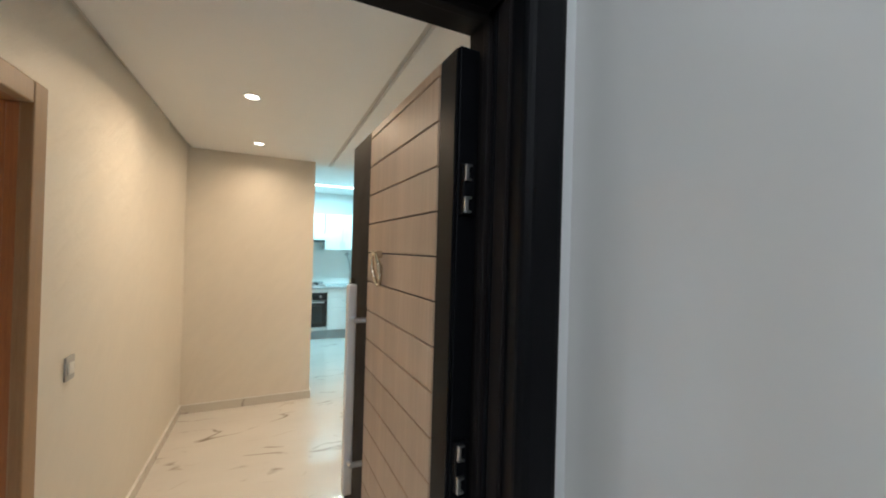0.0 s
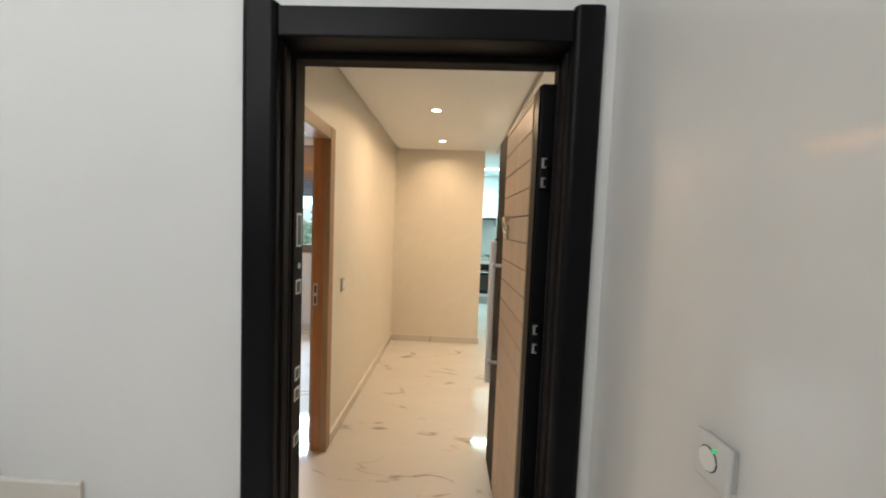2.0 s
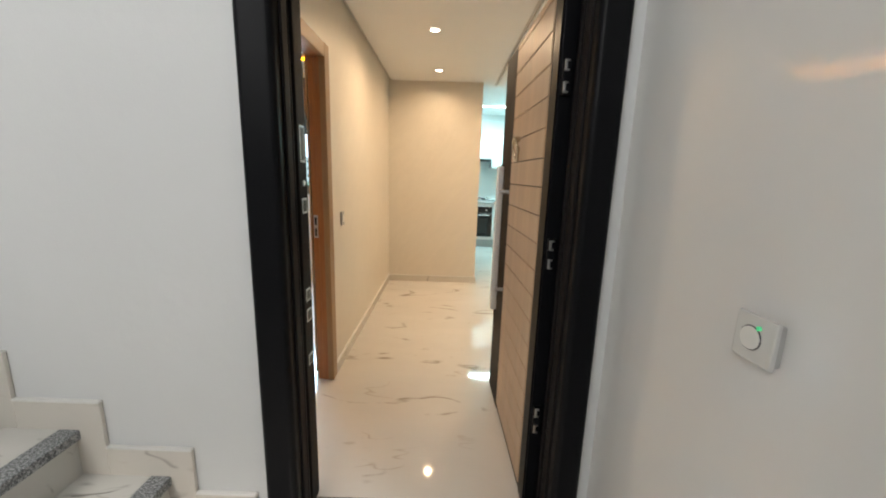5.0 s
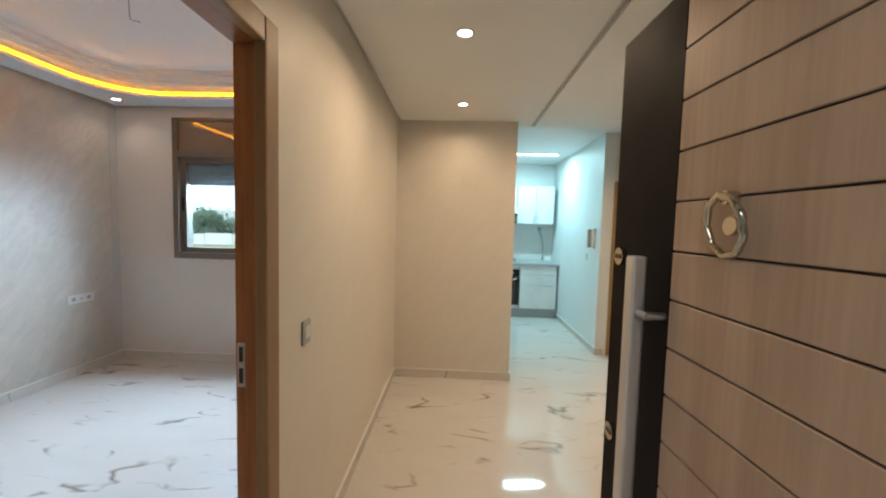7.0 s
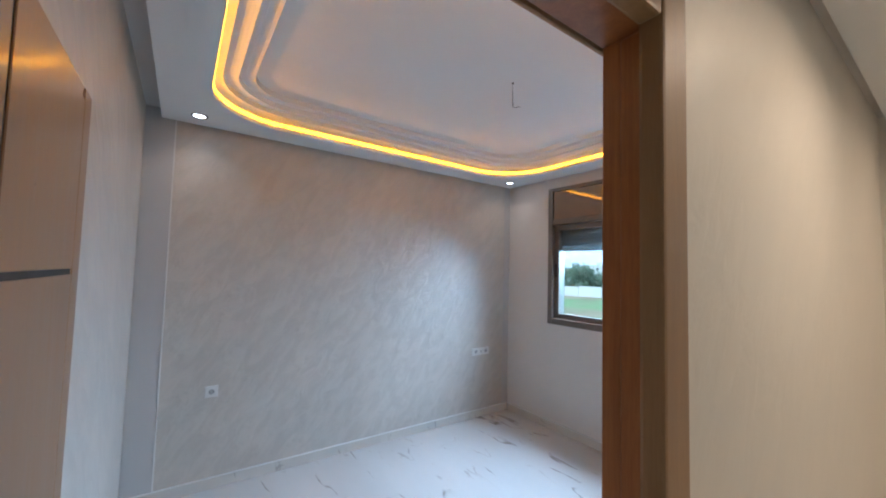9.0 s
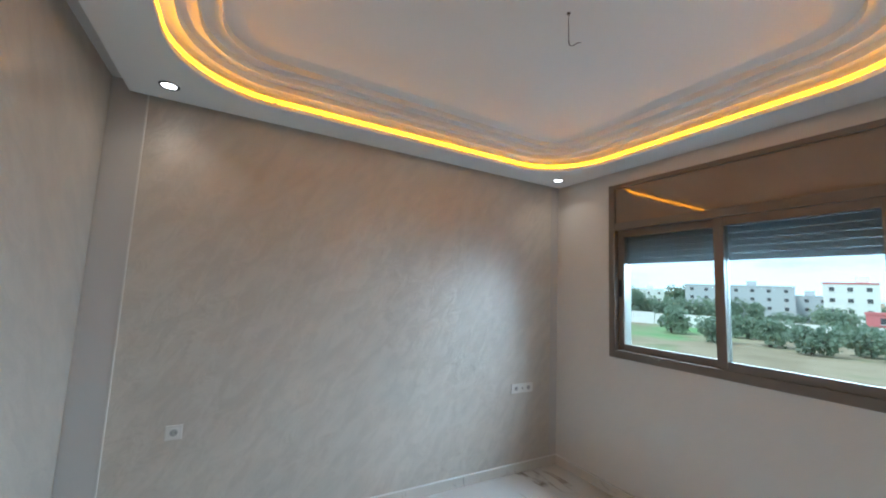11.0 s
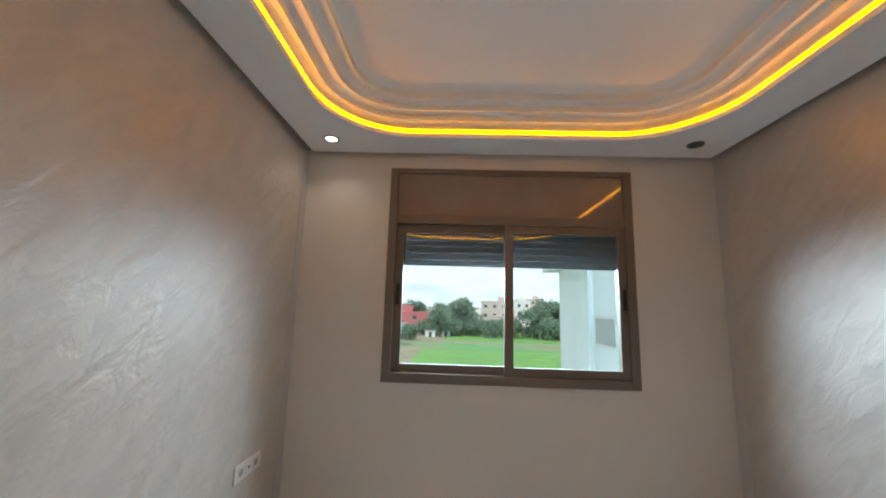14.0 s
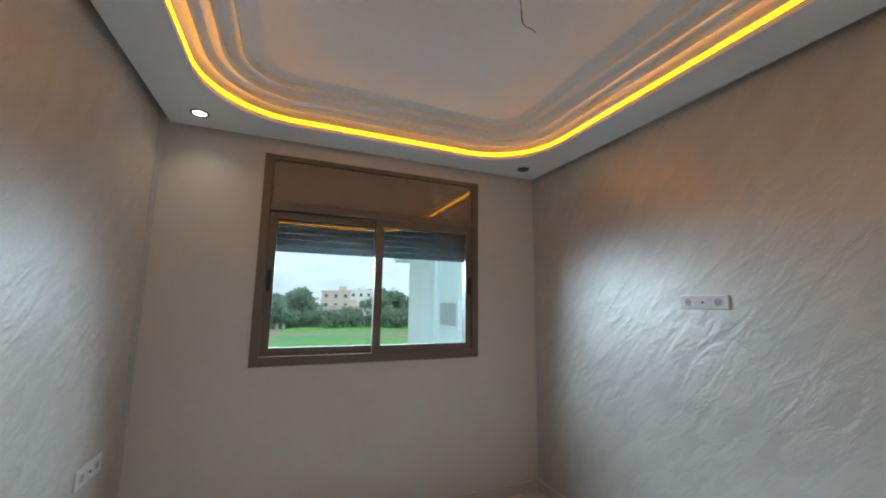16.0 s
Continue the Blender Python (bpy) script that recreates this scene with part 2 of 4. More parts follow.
PLASTIC_GREY = coated("grey plastic", (0.42, 0.42, 0.41), 0.35, 0.0, 0.0)
DARK_PLASTIC = coated("black plastic", (0.02, 0.02, 0.02), 0.4)
COPPER = coated("dark cable", (0.06, 0.04, 0.03), 0.5)
LACQUER = coated("white lacquered cabinet front", (0.75, 0.76, 0.76), 0.2, 0.0, 0.0)
COUNTER = speckle("grey stone worktop", (0.32, 0.33, 0.34), (0.42, 0.43, 0.44), (0.5, 0.51, 0.52), 0.25, 120)
PLINTH = coated("grey plinth", (0.36, 0.38, 0.39), 0.4)
OVEN_GLASS = coated("black oven glass", (0.012, 0.012, 0.014), 0.08, 0.0, 0.0)
BACKSPLASH = paint("glazed backsplash", (0.75, 0.76, 0.74), 0.15, 0, 0.05)
TAN_TILE = paint("tan bathroom tile", (0.42, 0.29, 0.20), 0.2, 0.0, 0.05, 0.2)
GLASS = clear_glass("window glass")
LED = glow("amber light strip", (1.0, 0.39, 0.006), 16.5)
BULB = glow("lit lamp face", (1.0, 0.93, 0.82), 9.0)
BULB_DIM = glow("lit white lamp face", (0.95, 0.98, 1.0), 10.0)
COOL_LINE = glow("cool light line", (0.75, 0.97, 1.0), 7.0)
GREEN_LED = glow("green pilot lamp", (0.1, 1.0, 0.45), 0.08)
FACADE = paint("white facade render", (0.78, 0.80, 0.80), 0.8, 0.2, 0.1)
FAR_GREY = paint("grey far render", (0.46, 0.50, 0.53), 0.8, 0, 0)
FAR_WHITE = paint("white far render", (0.72, 0.73, 0.72), 0.8, 0, 0)
FAR_RED = paint("red far render", (0.58, 0.17, 0.18), 0.8, 0, 0)
FAR_PINK = paint("pale pink far render", (0.60, 0.47, 0.44), 0.8, 0, 0)
FAR_TAN = paint("tan far render", (0.48, 0.40, 0.32), 0.8, 0, 0)
FAR_GLASS = coated("dark far window", (0.07, 0.08, 0.09), 0.2)
BARK = coated("bark", (0.10, 0.075, 0.05), 0.9, 0, 0.4, 20)

k = Nodes("leaves", (0.1, 0.17, 0.09), 0.6)
# greens lifted pale and bluish to stand in for bright outdoor haze
tint = k.ramp(k.noise(0.35, 3), [(0.3, (0.18, 0.27, 0.225)), (0.7, (0.26, 0.35, 0.26))])
k.color(tint)
thin, both = k.t.nodes.new("ShaderNodeBsdfTranslucent"), k.t.nodes.new("ShaderNodeMixShader")
k.link(k.mix(1.0, tint, (1.0, 1.0, 0.8), 'MULTIPLY'), thin.inputs[0])
both.inputs[0].default_value = 0.45
k.link(k.b.outputs[0], both.inputs[1])
k.link(thin.outputs[0], both.inputs[2])
k.link(both.outputs[0], k.t.nodes["Material Output"].inputs[0])
LEAF = k.mat
k = Nodes("field and dry ground", (0.12, 0.2, 0.05), 0.95)
patch = k.noise(0.012, 5)
soil = k.ramp(k.noise(0.09, 6), [(0.3, (0.20, 0.16, 0.10)), (0.55, (0.30, 0.25, 0.17)), (0.7, (0.13, 0.16, 0.07))])
k.color(k.mix(k.ramp(patch, [(0.47, 0.0), (0.53, 1.0)]), soil, k.ramp(k.noise(0.4, 4), [(0.3, (0.08, 0.24, 0.075)), (0.7, (0.12, 0.33, 0.12))])))
GROUND = k.mat
k = Nodes("bright green field", (0.12, 0.3, 0.06), 0.95)
k.color(k.ramp(k.noise(0.5, 5), [(0.3, (0.09, 0.24, 0.05)), (0.7, (0.17, 0.36, 0.09))]))
FIELD = k.mat

# ---------- building helpers ----------


def box(bm, x0, x1, y0, y1, z0, z1, bevel=0.0, seg=2):
    r = bmesh.ops.create_cube(bm, size=1)
    m = Matrix.Translation(((x0 + x1) / 2, (y0 + y1) / 2, (z0 + z1) / 2)) @ Matrix.Diagonal((abs(x1 - x0), abs(y1 - y0), abs(z1 - z0), 1))
    bmesh.ops.transform(bm, matrix=m, verts=r["verts"])
    if bevel:
        es = list({e for v in r["verts"] for e in v.link_edges})
        bmesh.ops.bevel(bm, geom=es, offset=bevel, segments=seg, affect='EDGES', profile=0.6)
    return bm


def boxed(*a, **b):
    return box(bmesh.new(), *a, **b)


def rod(bm, p, q, r, seg=12, r2=None):
    p, q = Vector(p), Vector(q)
    m = Matrix.Translation((p + q) / 2) @ (q - p).to_track_quat('Z', 'Y').to_matrix().to_4x4()
    bmesh.ops.create_cone(bm, cap_ends=True, segments=seg, radius1=r, radius2=r if r2 is None else r2, depth=(q - p).length, matrix=m)
    return bm


def tube(bm, pts, r, seg=8, closed=False):
    """A round tube along a row of points."""
    rings = []
    n = len(pts)
    for i, p in enumerate(pts):
        a, b = (pts[(i - 1) % n], pts[(i + 1) % n]) if closed else (pts[max(i - 1, 0)], pts[min(i + 1, n - 1)])
        q = (Vector(b) - Vector(a)).to_track_quat('Z', 'Y')
        rings.append([bm.verts.new(Vector(p) + q @ Vector((r * math.cos(2 * math.pi * j / seg), r * math.sin(2 * math.pi * j / seg), 0))) for j in range(seg)])
    for i in range(n if closed else n - 1):
        a, b = rings[i], rings[(i + 1) % n]
        for j in range(seg):
            bm.faces.new((a[j], a[(j + 1) % seg], b[(j + 1) % seg], b[j]))
    if not closed:
        bm.faces.new(rings[0][::-1])
        bm.faces.new(rings[-1])
    bmesh.ops.recalc_face_normals(bm, faces=bm.faces)
    return bm


def mesh_of(name, bm, mat, smooth=False):
    me = bpy.data.meshes.new(name)
    bm.to_mesh(me)
    bm.free()
    me.materials.append(mat)
    if smooth:
        for p in me.polygons:
            p.use_smooth = True
    return me


def thing(name, label, category, at=(0, 0, 0), group="", kind="", turn=0.0):
    ob = new(name)
    ob.empty_display_size = 0.1
    ob.matrix_basis = pose(*at, 0, 0, turn)
    return tagged(ob, label, category, group, kind)


def part(name, bm, mat, parent, label="", smooth=False, local=False):
    """One mesh under a thing or a part; its points are in the world unless local."""
    ob = new(name, mesh_of(name, bm, mat, smooth))
    ob.parent = parent
    if not local and parent.parent is None:
        ob.matrix_parent_inverse = parent.matrix_basis.inverted()
    if label:
        ob["label"] = label
    return ob


def solid(name, bm, mat, label, category, kind="structure", smooth=False, group=""):
    return tagged(new(name, mesh_of(name, bm, mat, smooth)), label, category, group, kind)


def walls_with_hole(bm, axis, a0, a1, t0, t1, z0, z1, holes):
    """A wall along axis 'x' or 'y' from a0 to a1, thickness t0 to t1, with square holes (h0, h1, low, high)."""
    def put(p0, p1, q0, q1):
        if p1 - p0 > 1e-4 and q1 - q0 > 1e-4:
            if axis == 'x':
                box(bm, p0, p1, t0, t1, q0, q1)
            else:
                box(bm, t0, t1, p0, p1, q0, q1)
    at = a0
    for h0, h1, low, high in sorted(holes):
        put(at, h0, z0, z1)
        put(h0, h1, z0, low)
        put(h0, h1, high, z1)
        at = h1
    put(at, a1, z0, z1)
    bmesh.ops.remove_doubles(bm, verts=bm.verts, dist=1e-5)
    return bm


# ---------- the large structure ----------
TOP = 2.80
solid("wall_entrance", walls_with_hole(bmesh.new(), 'x', -4.6, 2.0, -0.145, 0.05, -0.1, 4.2, [(-0.415, 0.533, -0.1, 2.08)]),
      LANDING_WHITE, "white matte painted wall round the entrance door", "wall")
solid("wall_landing_right", boxed(0.66, 0.90, -3.2, -0.145, -0.1, 4.2), LANDING_GLOSS, "glossy pale grey painted stair landing wall", "wall")
# unseen back wall; its opening is assumed and added for the stair fill
solid("wall_landing_back", walls_with_hole(bmesh.new(), 'x', -4.6, 0.9, -3.4, -3.2, -0.1, 4.2, [(-2.6, -0.5, 2.5, 4.0)]),
      LANDING_WHITE, "unseen white stairwell wall with an opening added for light", "wall")
solid("wall_landing_left", boxed(-4.8, -4.6, -3.4, 0.05, -0.1, 4.2), LANDING_WHITE, "plain white stairwell wall", "wall")
solid("ceiling_landing", boxed(-4.8, 0.9, -3.4, 0.05, 4.2, 4.35), CEILING, "plain white stairwell ceiling", "ceiling")
solid("floor_landing", boxed(-4.8, 0.9, -3.4, -0.145, -0.2, -0.05), MARBLE_STAIR, "white veined marble landing floor", "floor")
solid("floor", boxed(-3.7, 3.7, 0.0, 6.6, -0.15, 0.0), MARBLE, "polished white marble tile floor with brown veins", "floor")
solid("wall_bedroom_back", boxed(-3.7, -0.742, 0.05, 0.105, 0.0, TOP), STUCCO, "pearl grey stucco skin behind the open door", "wall")
solid("wall_bedroom_left", boxed(-3.7, -3.515, 0.105, 3.54, -0.1, TOP), STUCCO, "pearl grey stucco wall with slanted trowel strokes", "wall")
solid("wall_window", walls_with_hole(bmesh.new(), 'x', -3.7, -0.742, 3.54, 3.75, -0.1, TOP, [(-2.895, -1.34, 1.095, 2.46)]),
      STUCCO_PLAIN, "smooth pearl grey wall round the window", "wall")
solid("wall_corridor", walls_with_hole(bmesh.new(), 'y', 0.05, 3.345, -0.69, -0.615, -0.1, TOP, [(0.165, 0.985, -0.1, 2.015)]),
      STUCCO_HALL, "cream stucco corridor wall with a bedroom doorway", "wall")
solid("wall_bedroom_right", walls_with_hole(bmesh.new(), 'y', 0.05, 3.54, -0.742, -0.69, -0.1, TOP, [(0.165, 1.035, -0.1, 2.04)]),
      STUCCO_R, "pearl grey stucco wall catching the window light", "wall")
solid("wall_end", boxed(-0.69, 0.500, 3.345, 3.75, -0.1, TOP), STUCCO_HALL, "cream stucco wall closing the corridor", "wall")
solid("wall_kitchen_left", boxed(-0.80, -0.62, 3.75, 6.85, -8, 6.0), FACADE, "white rendered outer wall of the kitchen wing", "wall")
solid("wall_kitchen_back", boxed(-0.62, 1.75, 6.40, 6.6, -0.1, TOP), WALL_WHITE, "white painted kitchen back wall", "wall")
solid("wall_kitchen_right", boxed(1.62, 1.75, 4.19, 6.40, -0.1, TOP), WALL_WHITE, "white painted kitchen side wall", "wall")
solid("wall_bathroom_front", walls_with_hole(bmesh.new(), 'x', 1.75, 3.6, 4.19, 4.33, -0.1, TOP, [(1.77, 2.47, -0.1, 1.98)]),
      STUCCO_HALL, "cream wall round the bathroom doorway", "wall")
solid("wall_hall_right", boxed(1.84, 1.98, 0.05, 3.2, -0.1, TOP), STUCCO_HALL, "cream stucco hall wall", "wall")
solid("wall_hall_far", boxed(3.5, 3.6, 3.0, 6.37, -0.1, TOP), STUCCO_HALL, "cream wall closing the side passage", "wall")
solid("wall_hall_near", boxed(1.98, 3.5, 3.0, 3.2, -0.1, TOP), STUCCO_HALL, "cream wall beside the side passage", "wall")
solid("wall_bathroom_left", boxed(1.75, 1.79, 4.33, 6.17, 0.0, TOP), TAN_TILE, "tan tiled bathroom wall", "wall")
solid("wall_bathroom_back", boxed(1.75, 3.5, 6.17, 6.27, 0.0, TOP), TAN_TILE, "tan tiled bathroom back wall", "wall")
solid("wall_bathroom_right", boxed(2.87, 2.99, 4.33, 6.17, 0.0, TOP), TAN_TILE, "tan tiled bathroom side wall", "wall")
solid("ceiling_slab", boxed(-3.7, 3.6, 0.05, 6.6, TOP, TOP + 0.15), GAP_SHADE, "plaster slab above the false ceilings in gap shade grey", "ceiling")
solid("ceiling_corridor", boxed(-0.585, 0.64, 0.06, 3.52, 2.44, 2.52, bevel=0.004), CEILING, "white false ceiling panel of the corridor", "ceiling")
solid("ceiling_hall", boxed(0.675, 1.80, 0.06, 3.52, 2.44, 2.52, bevel=0.004), CEILING, "white false ceiling panel of the hall", "ceiling")
solid("ceiling_gap_back", boxed(-0.615, 3.5, 0.05, 3.60, 2.465, 2.56), GAP_SHADE, "recess above the ceiling panels, its shade painted grey", "ceiling")
solid("ceiling_kitchen", boxed(-0.62, 3.5, 3.60, 6.40, 2.56, 2.62), CEILING, "white kitchen ceiling", "ceiling")

# bedroom false ceiling with a rounded tray
CX0, CX1, CY0, CY1, CR = -3.225, -1.045, 0.445, 3.255, 0.48


def tray(inset, n=14):
    """The rounded outline of the tray, drawn in by inset."""
    r = max(CR - inset, 0.05)
    pts = []
    for cx, cy, a0 in ((CX1 - inset - r, CY1 - inset - r, 0), (CX0 + inset + r, CY1 - inset - r, 90), (CX0 + inset + r, CY0 + inset + r, 180), (CX1 - inset - r, CY0 + inset + r, 270)):
        for i in range(n + 1):
            a = radians(a0 + 90 * i / n)
            pts.append((cx + r * math.cos(a), cy + r * math.sin(a)))
    return pts


def sweep(bm, profile):
    """A closed band: (inset, z) pairs swept round the tray's outline."""
    rings = [[bm.verts.new((x, y, z)) for x, y in tray(d)] for d, z in profile]
    n = len(rings[0])
    for a, b in zip(rings, rings[1:]):
        for i in range(n):
            bm.faces.new((a[i], a[(i + 1) % n], b[(i + 1) % n], b[i]))
    return rings


def soffit():
    bm = bmesh.new()
    inner = tray(0)
    outer = []
    x0, x1, y0, y1 = -3.475, -0.782, 0.195, 3.50
    for x, y in inner:
        # project each point of the outline outward to the rectangle
        cx, cy = (CX0 + CX1) / 2, (CY0 + CY1) / 2
        dx, dy = x - cx, y - cy
        s = min((x1 - cx) / dx if dx > 0 else (x0 - cx) / dx if dx < 0 else 1e9, (y1 - cy) / dy if dy > 0 else (y0 - cy) / dy if dy < 0 else 1e9)
        outer.append((cx + dx * s, cy + dy * s))
    n = len(inner)
    lo_i = [bm.verts.new((x, y, 2.58)) for x, y in inner]
    lo_o = [bm.verts.new((x, y, 2.58)) for x, y in outer]
    hi_i = [bm.verts.new((x, y, 2.608)) for x, y in inner]
    hi_o = [bm.verts.new((x, y, 2.608)) for x, y in outer]
    corner = {}
    for i in range(n):
        j = (i + 1) % n
        for a, b, c, d in ((lo_i, lo_o, lo_o, lo_i), (hi_o, hi_i, hi_i, hi_o)):
            bm.faces.new((a[i], b[i], c[j], d[j]))
        bm.faces.new((lo_i[j], hi_i[j], hi_i[i], lo_i[i]))
        bm.faces.new((lo_o[i], hi_o[i], hi_o[j], lo_o[j]))
    # square off the four corners
    for X, Y in ((x0, y0), (x1, y0), (x1, y1), (x0, y1)):
        i = min(range(n), key=lambda q: (outer[q][0] - X) ** 2 + (outer[q][1] - Y) ** 2)
        for vs in (lo_o, hi_o):
            vs[i].co.x, vs[i].co.y = X, Y
    bmesh.ops.recalc_face_normals(bm, faces=bm.faces)
    return bm


solid("ceiling_bedroom_soffit", soffit(), CEILING, "white dropped ceiling border with a rounded tray", "ceiling")
bm = bmesh.new()
prof = [(-0.030, 2.6085), (-0.030, 2.648), (-0.022, 2.668), (-0.008, 2.681), (0.004, 2.685)]
for a, b, z in ((0.008, 0.046, 2.686), (0.080, 0.126, 2.706), (0.162, 0.212, 2.730)):
    prof += [(a, z), (a + (b - a) * 0.35, z - 0.003), (a + (b - a) * 0.7, z - 0.009), (b, z - 0.018), (b + 0.002, z + 0.018)]
prof += [(0.30, 2.754)]
rings = sweep(bm, prof)
bm.faces.new(rings[-1])
bmesh.ops.recalc_face_normals(bm, faces=bm.faces)
solid("ceiling_bedroom", bm, CEILING, "white tray ceiling rising in three moulded steps", "ceiling", smooth=False)
solid("ceiling_bedroom_edge", boxed(-3.5, -0.742, 0.105, 3.54, 2.80, 2.82), GAP_SHADE, "recess above the dropped border, its shade painted grey", "ceiling")

# liners closing the gap, their grey standing in for its shade
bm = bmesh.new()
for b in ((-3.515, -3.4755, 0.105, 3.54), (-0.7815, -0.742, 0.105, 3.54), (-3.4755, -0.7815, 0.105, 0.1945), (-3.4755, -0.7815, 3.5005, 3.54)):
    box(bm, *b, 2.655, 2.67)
solid("ceiling_bedroom_gap", bm, GAP_SHADE, "shadow gap round the bedroom ceiling, its shade painted grey", "ceiling")

strip = thing("light_strip", "amber glowing light strip round the tray ceiling", "light strip", (-2.12, 1.85, 2.60))
part("diffuser", tube(bmesh.new(), [(x, y, 2.6205) for x, y in tray(-0.006)], 0.0115, 8, True), LED, strip, "glowing amber tube", smooth=True)
# cap added over the tube to keep its light off the ceiling
bm = bmesh.new()
sweep(bm, [(-0.0295, 2.6335), (-0.001, 2.6335), (-0.001, 2.6365), (-0.0295, 2.6365), (-0.0295, 2.6335)])
bmesh.ops.recalc_face_normals(bm, faces=bm.faces)
part("channel", bm, CEILING, strip, "white cap added to shade the ceiling from the strip")
clip = part("connector", boxed(-3.236, -3.221, 0.915, 0.932, 2.609, 2.634, bevel=0.002), DARK_PLASTIC, strip, "dark strip connector")

# ---------- skirtings ----------


def skirting(name, bm_list):
    bm = bmesh.new()
    for b in bm_list:
        box(bm, *b, bevel=0.002, seg=1)
    # white line on top: caulk, with the top edge's light catch painted in
    bead = bmesh.new()
    for x0, x1, y0, y1, z0, z1 in bm_list:
        box(bead, x0 - 0.0015, x1 + 0.0015, y0 - 0.0015, y1 + 0.0015, z1, z1 + 0.007, bevel=0.002, seg=1)
    solid("trim" + name[len("baseboard"):], bead, PLASTIC, "white line on top of the skirting, caulk and lit edge", "trim")
    return solid(name, bm, SKIRT, "cream marble skirting along the wall foot", "baseboard")


skirting("baseboard_bedroom_left", [(-3.515, -3.503, 0.107, 3.54, 0, 0.075)])
skirting("baseboard_window", [(-3.503, -0.754, 3.528, 3.54, 0, 0.075)])
skirting("baseboard_bedroom_right", [(-0.754, -0.742, 1.102, 3.528, 0, 0.075)])
skirting("baseboard_corridor", [(-0.615, -0.603, 1.010, 3.345, 0, 0.075)])
skirting("baseboard_end", [(-0.603, 0.512, 3.333, 3.345, 0, 0.075), (0.500, 0.512, 3.345, 3.75, 0, 0.075)])
skirting("baseboard_kitchen", [(1.608, 1.62, 4.19, 5.85, 0, 0.075), (1.608, 1.71, 4.178, 4.19, 0, 0.075)])
skirting("baseboard_landing", [(0.648, 0.66, -3.2, -0.145, -0.05, 0.025)])
# smooth bands beside the corners, darker grey than the stucco
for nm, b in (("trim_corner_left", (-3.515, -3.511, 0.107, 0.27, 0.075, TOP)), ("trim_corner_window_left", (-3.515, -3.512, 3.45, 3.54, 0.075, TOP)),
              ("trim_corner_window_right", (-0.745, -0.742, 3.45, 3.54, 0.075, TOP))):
    solid(nm, boxed(*b, bevel=0.001, seg=1), PLAIN_EDGE, "smooth darker grey band beside the wall corner", "trim")
solid("trim_corner_bead", boxed(-3.515, -3.507, 0.27, 0.279, 0.075, TOP, bevel=0.003), PLASTIC, "pale corner bead on the stucco wall", "trim")

# ---------- stairs ----------
stair = thing("staircase", "white marble staircase with grey granite nosings", "staircase", (-0.56, -0.145, -0.05), kind="structure")
FRONT = [-0.56 - 0.308 * i for i in range(9)]
LEVEL = [0.065 + 0.180 * i for i in range(9)]
for i, (fx, z) in enumerate(zip(FRONT, LEVEL)):
    low = LEVEL[i - 1] if i else -0.05 + 0.03
    part("riser", boxed(fx - 0.29, fx - 0.015, -1.405, -0.147, low - 0.03, z - 0.03), MARBLE_STAIR, stair)
    part("tread", boxed(fx - 0.328, fx - 0.075, -1.405, -0.147, z - 0.03, z, bevel=0.002, seg=1), MARBLE_STAIR, stair)
    part("nosing", boxed(fx - 0.075, fx, -1.415, -0.147, z - 0.035, z + 0.002, bevel=0.005), GRANITE, stair, "grey granite nosing")
    nxt = FRONT[i] - 0.308
    bm = bmesh.new()
    box(bm, nxt + 0.085 if i < 8 else nxt, fx + (0.0 if i == 0 else 0.085), -0.161, -0.1455, z - 0.02, z + 0.108, bevel=0.002, seg=1)
    if i:
        box(bm, fx - 0.02, fx + 0.0849, -0.1612, -0.1457, low, z + 0.02, bevel=0.001, seg=1)
    part("stair_skirting", bm, SKIRT, stair)
    # white cap stands in for the light caught on the skirting's top edge
    part("skirting_lit_edge", boxed(nxt + 0.085 if i < 8 else nxt, fx + (0.0 if i == 0 else 0.085), -0.164, -0.1455, z + 0.1085, z + 0.117, bevel=0.002, seg=1), PLASTIC, stair, "white line painting the lit top edge of the skirting")

# ---------- entrance door ----------
d1 = thing("door_1", "black framed entrance door standing open, oak plank face", "door", (0.06, -0.1, -0.05), kind="structure")


def pillar(x0, x1):
    bm = boxed(x0, x1, -0.180, -0.03, -0.05, 2.168)
    es = [e for e in bm.edges if abs(e.verts[0].co.z - e.verts[1].co.z) > 1 and max(v.co.y for v in e.verts) < -0.1]
    bmesh.ops.bevel(bm, geom=es, offset=0.022, segments=5, affect='EDGES', profile=0.5)
    return bm


part("frame_post", pillar(-0.517, -0.403), BLACK, d1, "black rounded frame post")
part("frame_post", pillar(0.520, 0.616), BLACK, d1, "black rounded frame post")
part("frame_head", boxed(-0.403, 0.520, -0.170, -0.03, 2.064, 2.158, bevel=0.006), BLACK, d1, "black frame head")
for x0, x1, s in ((-0.415, -0.4045, 1), (0.5215, 0.533, -1)):
    part("jamb", boxed(x0, x1, -0.0295, 0.052, -0.012, 2.075), BLACK_PANEL, d1, "charcoal jamb lining")
    e = x1 if s > 0 else x0
    for y0, y1, deep, mt in ((-0.125, -0.085, 0.010, BLACK_PANEL), (-0.072, -0.060, 0.006, BLACK), (-0.052, -0.030, 0.012, BLACK_PANEL)):
        a, b = sorted((e - s * 0.002, e + s * deep))
        part("jamb_stop" if mt is BLACK_PANEL else "rubber_seal", boxed(a, b, y0, y1, -0.012, 2.05, bevel=0.003), mt, d1)
part("head_lining", boxed(-0.4045, 0.5215, -0.0295, 0.052, 2.062, 2.08), BLACK_PANEL, d1)
part("head_stop", boxed(-0.392, 0.509, -0.052, -0.0298, 2.044, 2.0618, bevel=0.003), BLACK_PANEL, d1)
